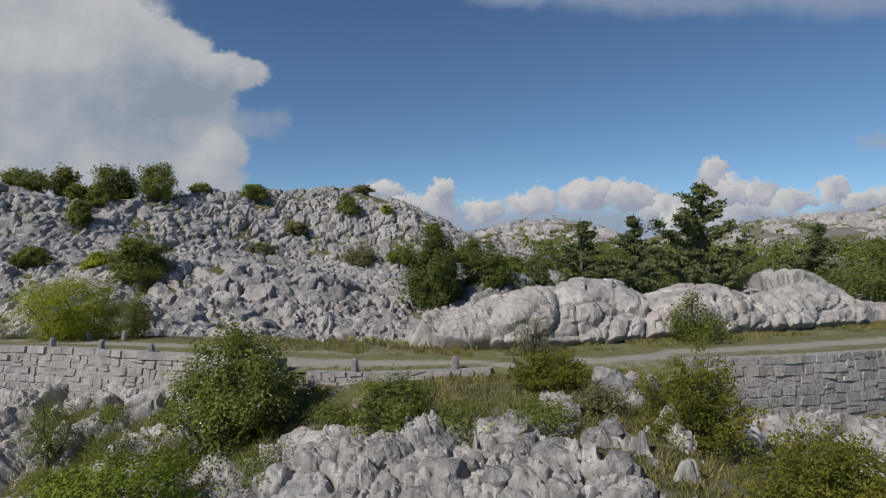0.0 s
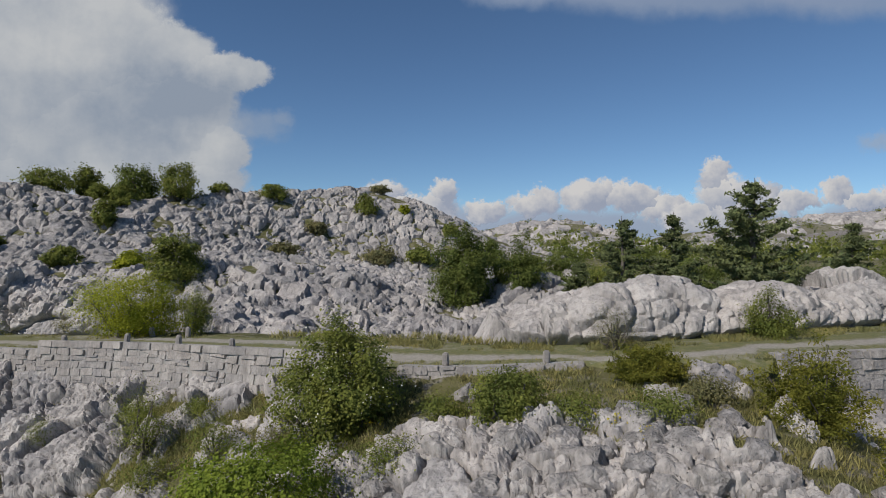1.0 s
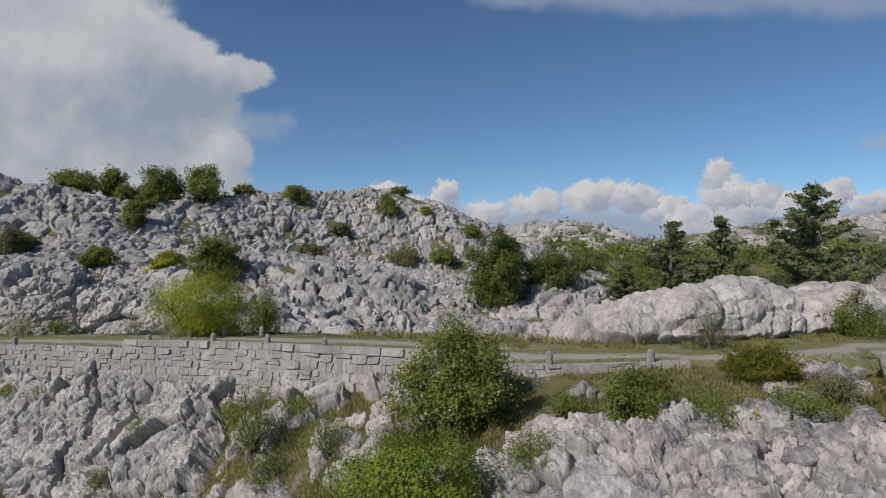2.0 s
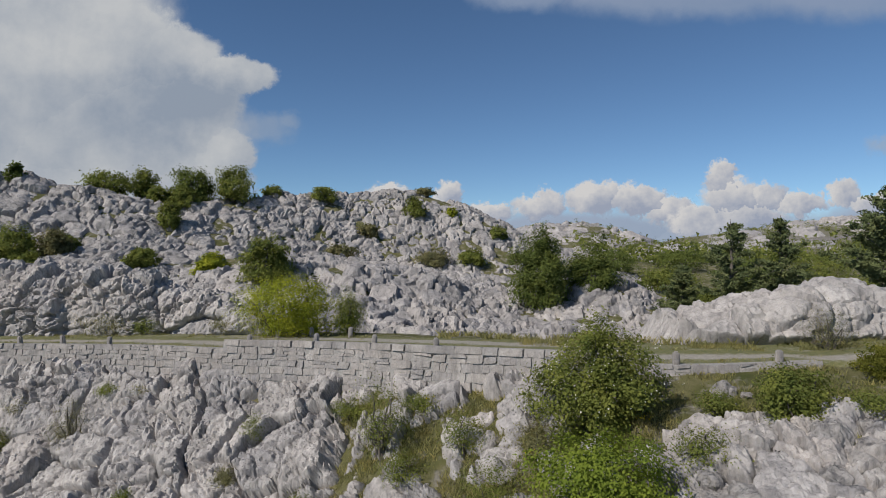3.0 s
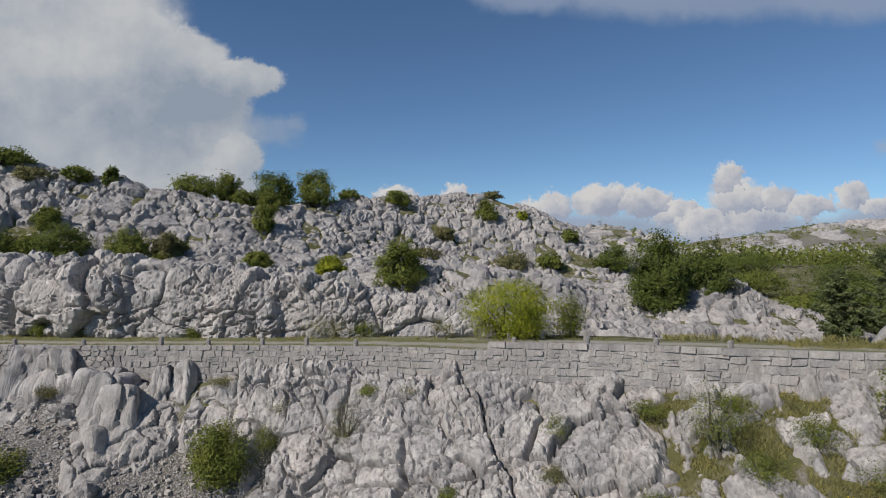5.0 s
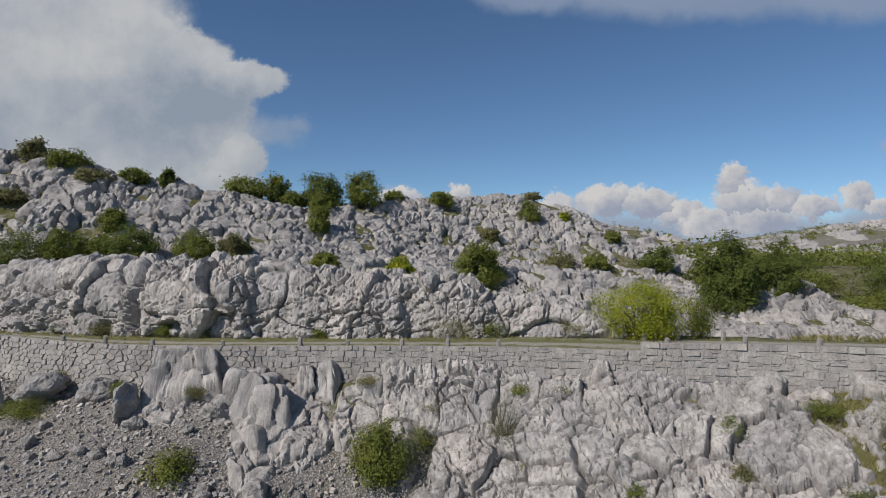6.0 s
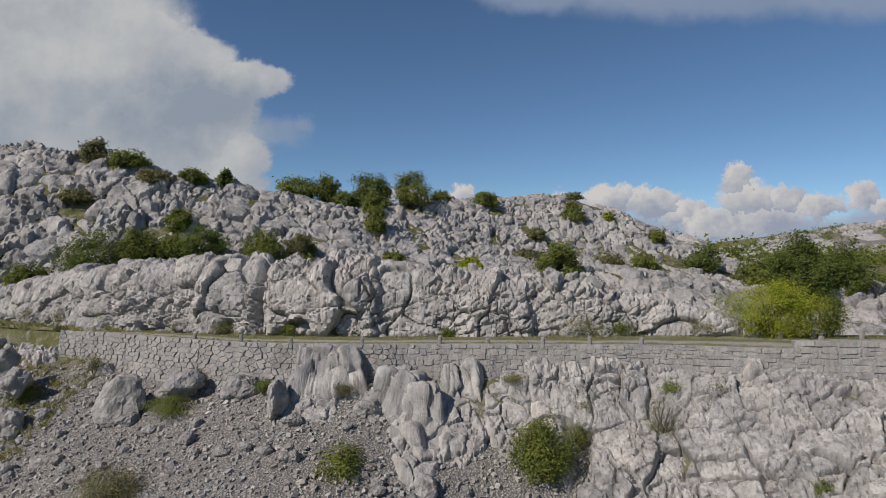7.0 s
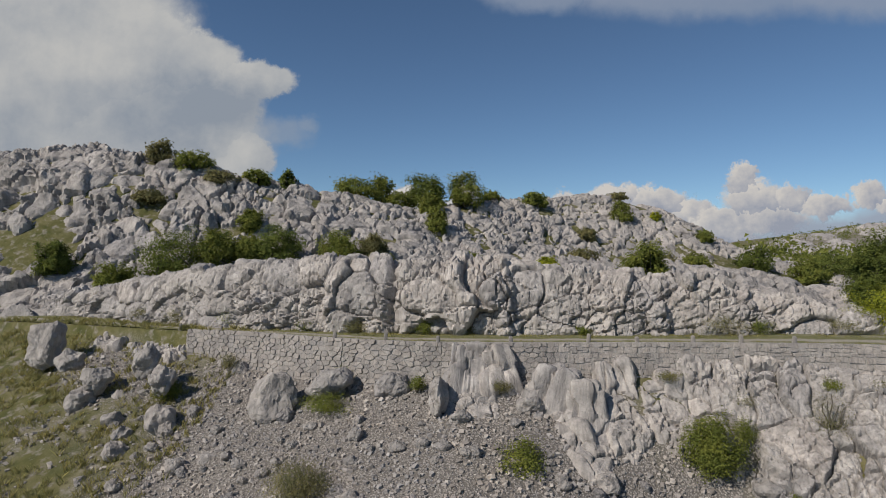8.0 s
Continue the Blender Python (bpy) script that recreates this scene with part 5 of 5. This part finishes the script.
def flowers():
    """Clumps of yellow blossom in the grass."""
    for i, (x, y) in enumerate(((-4.0, 13.2), (0.9, 10.9), (1.3, 10.3), (-9.2, 17.0), (-6.6, 13.6), (-8.4, 13.0), (-7.6, 12.4))):
        rng = np.random.default_rng(900 + i)
        z = float(land_z(x, y))
        top = tagged(new("yellow_flowers", ), "clump of small yellow wildflowers in the grass", "flowers")
        top.location = (x, y, z)
        c = rng.normal(size=(14, 3)) * np.array((0.14, 0.12, 0.05)) + np.array((0, 0, 0.3))
        v, f = leaf_cloud(c, 3, 0.02, 0.035, rng, 0, 1.0)
        part("blossom", mesh_of("blossom", v.tolist(), f.tolist(), YELLOW), top, "yellow petals")
        sv, sf, k = [], [], 0
        for end in c:
            a, b = tube(bent((end[0] * 0.5, end[1] * 0.5, -0.05), end, rng, 0.01, 4), 0.006, 0.003, 4)
            sv.append(a)
            sf += [tuple(q + k for q in face) for face in b]
            k += len(a)
        part("greenery", mesh_of("greenery", np.concatenate(sv).tolist(), sf, GRASS), top)


flowers()


# ---- guard stones ----
def guard_stone_mesh():
    bm = bmesh.new()
    bmesh.ops.create_cube(bm, size=1.0)
    for v in bm.verts:
        k = 0.86 if v.co.z > 0 else 1.0
        v.co = (v.co.x * 0.19 * k, v.co.y * 0.19 * k, (v.co.z + 0.5) * 0.56)
    bmesh.ops.bevel(bm, geom=list(bm.edges), offset=0.035, segments=2, affect="EDGES")
    p = np.array([v.co for v in bm.verts])
    d = 0.012 * fbm(p * 9, 12, 2)
    for v, k in zip(bm.verts, d):
        v.co += Vector((k, k, 0.6 * k))
    me = bpy.data.meshes.new("guard_stone")
    bm.to_mesh(me)
    bm.free()
    me.materials.append(WALLSTONE)
    return me


def guard_stones():
    me = guard_stone_mesh()
    rng = np.random.default_rng(5)
    spots = [(x, float(WALL_Y(x)) + 0.32) for x in (-53.2, -50.4, -43.3, -40.6, -38.0, -34.6, -31.1, -28.9, -26.5, -24.5, -22.4, -16.0, -13.4, -11.2, -9.0, -2.3, 0.3)]
    spots += [(-14.4, 24.0), (-12.7, 23.4), (-15.9, 24.0)]
    for x, y in spots:
        ob = new("guard_stone", me)
        ob.matrix_world = pose(x, y - (0.12 if -16.5 < x < -8 and y < 22 else 0), float(ROAD_Z(x)) - 0.16 + (0.24 if -16.5 < x < -8 and y < 22 else 0), rng.uniform(-4, 4), rng.uniform(-6, 6), rng.uniform(-14, 14)) @ Matrix.Diagonal((1, 1, rng.uniform(0.85, 1.1), 1))
        tagged(ob, "short weathered stone guard post at the road edge", "guard post", "guard posts along the road")


guard_stones()


# ---- dry-stone retaining walls, stone by stone ----
def wall(name, label, x0, x1, depth_of, rough, seed, rise=0.1):
    rng = np.random.default_rng(seed)
    n = int((x1 - x0) / 0.25) + 2
    xs = np.linspace(x0, x1, n)

    def spot(x, down, out):
        """A point of the face: x along, down from the top, out from the face."""
        e = 0.05
        t = np.array((2 * e, float(WALL_Y(x + e) - WALL_Y(x - e))))
        t /= np.hypot(*t)
        o = out + 0.12 * down
        return (x + t[1] * o, float(WALL_Y(x)) - t[0] * o, float(ROAD_Z(x)) + rise - down)

    v, f = [], []
    for i, x in enumerate(xs):
        d = float(depth_of(x)) + 0.5
        v += [spot(x, 0.05, -0.42), spot(x, 0.05, 0.0), spot(x, d, 0.0), spot(x, d, -0.45)]
        if i:
            a = 4 * (i - 1)
            f += [(a + k, a + (k + 1) % 4, a + 4 + (k + 1) % 4, a + 4 + k) for k in range(4)]
    f += [(0, 3, 2, 1), tuple(4 * (n - 1) + k for k in range(4))]
    body = tagged(new(name, mesh_of(name, v, f, MORTAR, False)), label, "wall", kind="structure")
    def clip(poly, nx, nd, lim):
        """The part of poly where nx * x + nd * d <= lim."""
        out = []
        for k in range(len(poly)):
            p, q = poly[k], poly[(k + 1) % len(poly)]
            a, b = nx * p[0] + nd * p[1] - lim, nx * q[0] + nd * q[1] - lim
            if a <= 0:
                out.append(p)
            if a * b < 0:
                t = a / (a - b)
                out.append((p[0] + t * (q[0] - p[0]), p[1] + t * (q[1] - p[1])))
        return out

    deepest = max(float(depth_of(x)) for x in xs) + 0.3
    wide, high = (0.38, 0.225) if rough > 0.5 else (0.37, 0.215) if rough > 0.3 else (0.42, 0.245)
    coping = 0.245 if rough < 0.3 else 0.0
    shake, settle = 0.46, 0.36
    seeds = []
    for k in range(int(deepest / high) + 2 if rough > 0.5 else 0):
        for j in range(-1, int((x1 - x0) / wide) + 2):
            seeds.append((x0 + (j + 0.5 * (k % 2) + 0.25 + shake * rng.uniform(-1, 1)) * wide, coping + (k + 0.5 + settle * rng.uniform(-1, 1)) * high))
    cells = []
    x = x0
    while coping and x < x1 - 0.2:
        b = min(x + rng.uniform(0.45, 0.95), x1)
        b = x1 if x1 - b < 0.25 else b
        w = rng.uniform(-0.015, 0.015)
        cells.append([(x, 0.0), (b, 0.0), (b, 0.23 + w), (x, 0.23 + w)])
        x = b
    if rough <= 0.5:
        # roughly coursed masonry: beds of uneven height, stones of uneven length, some split into two thin ones
        low = coping
        while low < deepest:
            bed = high * rng.uniform(0.7, 1.35)
            x = x0
            while x < x1 - 0.05:
                b = min(x + wide * rng.uniform(0.5, 1.75), x1)
                b = x1 if x1 - b < 0.15 else b
                levels = (low, low + bed * rng.uniform(0.4, 0.6), low + bed) if rng.uniform() < 0.22 else (low, low + bed)
                for a, c in zip(levels[:-1], levels[1:]):
                    if a < float(depth_of((x + b) / 2)) + 0.25:
                        e = rng.normal(size=6) * 0.024
                        cells.append([(x + e[0], a + e[1]), (b + e[0], a + e[2]), (b + e[3], c + e[4]), (x + e[3], c + e[5])])
                x = b
            low += bed
    for n1, (sx, sd) in enumerate(seeds):
        poly = [(max(sx - 0.6, x0), max(sd - 0.5, coping)), (min(sx + 0.6, x1), max(sd - 0.5, coping)), (min(sx + 0.6, x1), sd + 0.5), (max(sx - 0.6, x0), sd + 0.5)]
        if poly[1][0] - poly[0][0] < 0.1 or sd > float(depth_of(sx)) + 0.25:
            continue
        for n2, (ox, od) in enumerate(seeds):
            # courses weigh more than the upright joints, so beds stay nearly level
            if n1 == n2 or abs(ox - sx) > 1.2 or abs(od - sd) > 0.9 or len(poly) < 3:
                continue
            ax, ad = (ox - sx) / wide ** 2, (od - sd) / high ** 2
            poly = clip(poly, ax, ad, ax * (ox + sx) / 2 + ad * (od + sd) / 2)
        if len(poly) >= 3:
            cells.append(poly)
    for poly in cells:
        cx, cd = sum(p[0] for p in poly) / len(poly), sum(p[1] for p in poly) / len(poly)
        n1 = len(poly)
        top = coping > 0 and cd < 0.2
        size = max(p[0] for p in poly) - min(p[0] for p in poly)
        if size < 0.1:
            continue
        if not top:
            # worn outlines: every longer side bends a little, every corner is knocked in
            bent_poly = []
            for k in range(n1):
                p, q = poly[k], poly[(k + 1) % n1]
                bent_poly.append((p[0] + 0.06 * (cx - p[0]) * rng.uniform(0, 2), p[1] + 0.06 * (cd - p[1]) * rng.uniform(0, 2)))
                if np.hypot(q[0] - p[0], q[1] - p[1]) > 0.14:
                    t = rng.uniform(0.35, 0.65)
                    bent_poly.append((p[0] + t * (q[0] - p[0]) + 0.012 * rng.normal(), p[1] + t * (q[1] - p[1]) + 0.008 * rng.normal()))
            poly, n1 = bent_poly, len(bent_poly)
        proud = rng.uniform(0.02, 0.085) if rough > 0.5 else rng.uniform(0.012, 0.055) + (0.02 if top else 0)
        g = 1 - (rng.uniform(0.008, 0.022) if rough > 0.5 else rng.uniform(0.005, 0.015)) / size * 2

        def ringed(k, out, skew=0.0):
            return [spot(cx + (px - cx) * k, max(cd + (pd - cd) * k, 0.0 if not top else -0.03), out + skew * (px - cx)) for px, pd in poly]

        skew = rng.uniform(-0.12, 0.12)
        sv = ringed(g, -0.05) + ringed(g * 0.98, proud * 0.55, skew * 0.5) + ringed(g * 0.93, proud, skew)
        sf = []
        for q in (0, n1):
            sf += [(q + m, q + n1 + m, q + n1 + (m + 1) % n1, q + (m + 1) % n1) for m in range(n1)]
        sf.append(tuple(range(3 * n1 - 1, 2 * n1 - 1, -1)))
        part("stone", mesh_of("stone", sv, sf, WALLSTONE, False), body)


def mortar_material():
    m, nt, bsdf = nodes_of("joint_earth")
    c = ramp(nt, noise_at(nt, 12, 6, 0.7), ((0.3, (0.20, 0.19, 0.178)), (0.7, (0.34, 0.325, 0.305))))
    nt.links.new(c, bsdf.inputs["Base Color"])
    bsdf.inputs["Roughness"].default_value = 1.0
    bump(nt, bsdf, noise_at(nt, 30, 5, 0.7), 0.7, 0.02)
    return m


MORTAR = mortar_material()


def drop(x):
    return np.maximum(ROAD_Z(x) + 0.1 - FOOT_Z(x), 0.3)


for a, b, seed in ((-52.5, -47.6, 701), (-47.6, -42.7, 702), (-42.7, -37.8, 710), (-37.8, -33, 711)):
    wall("retaining_wall", "rough dry-stone retaining wall of irregular grey limestone above scree", a, b, drop, 1.0, seed)
wall("retaining_wall", "coursed grey limestone retaining wall above fluted rock", -33, -25, drop, 0.4, 703)
wall("retaining_wall", "coursed grey limestone retaining wall above fluted rock", -25, -17, drop, 0.4, 704)
wall("retaining_wall", "tall block-built limestone retaining wall with coping stones", -17, -10.5, lambda x: drop(x) + 0.35, 0.2, 705, 0.42)
wall("retaining_wall", "tall block-built limestone retaining wall with coping stones", -10.5, -4.5, lambda x: drop(x) + 0.35, 0.2, 706, 0.42)
wall("retaining_wall", "low remnant of stone wall at the road edge", -3.6, 1.2, lambda x: np.maximum(drop(x), 0.45), 0.4, 707)
wall("retaining_wall", "dry-stone wall of squared grey blocks holding up the road", 6.0, 13.5, lambda x: drop(x) + 0.3, 0.4, 708)
wall("retaining_wall", "dry-stone wall of squared grey blocks holding up the road", 13.5, 22, lambda x: drop(x) + 0.3, 0.4, 709)
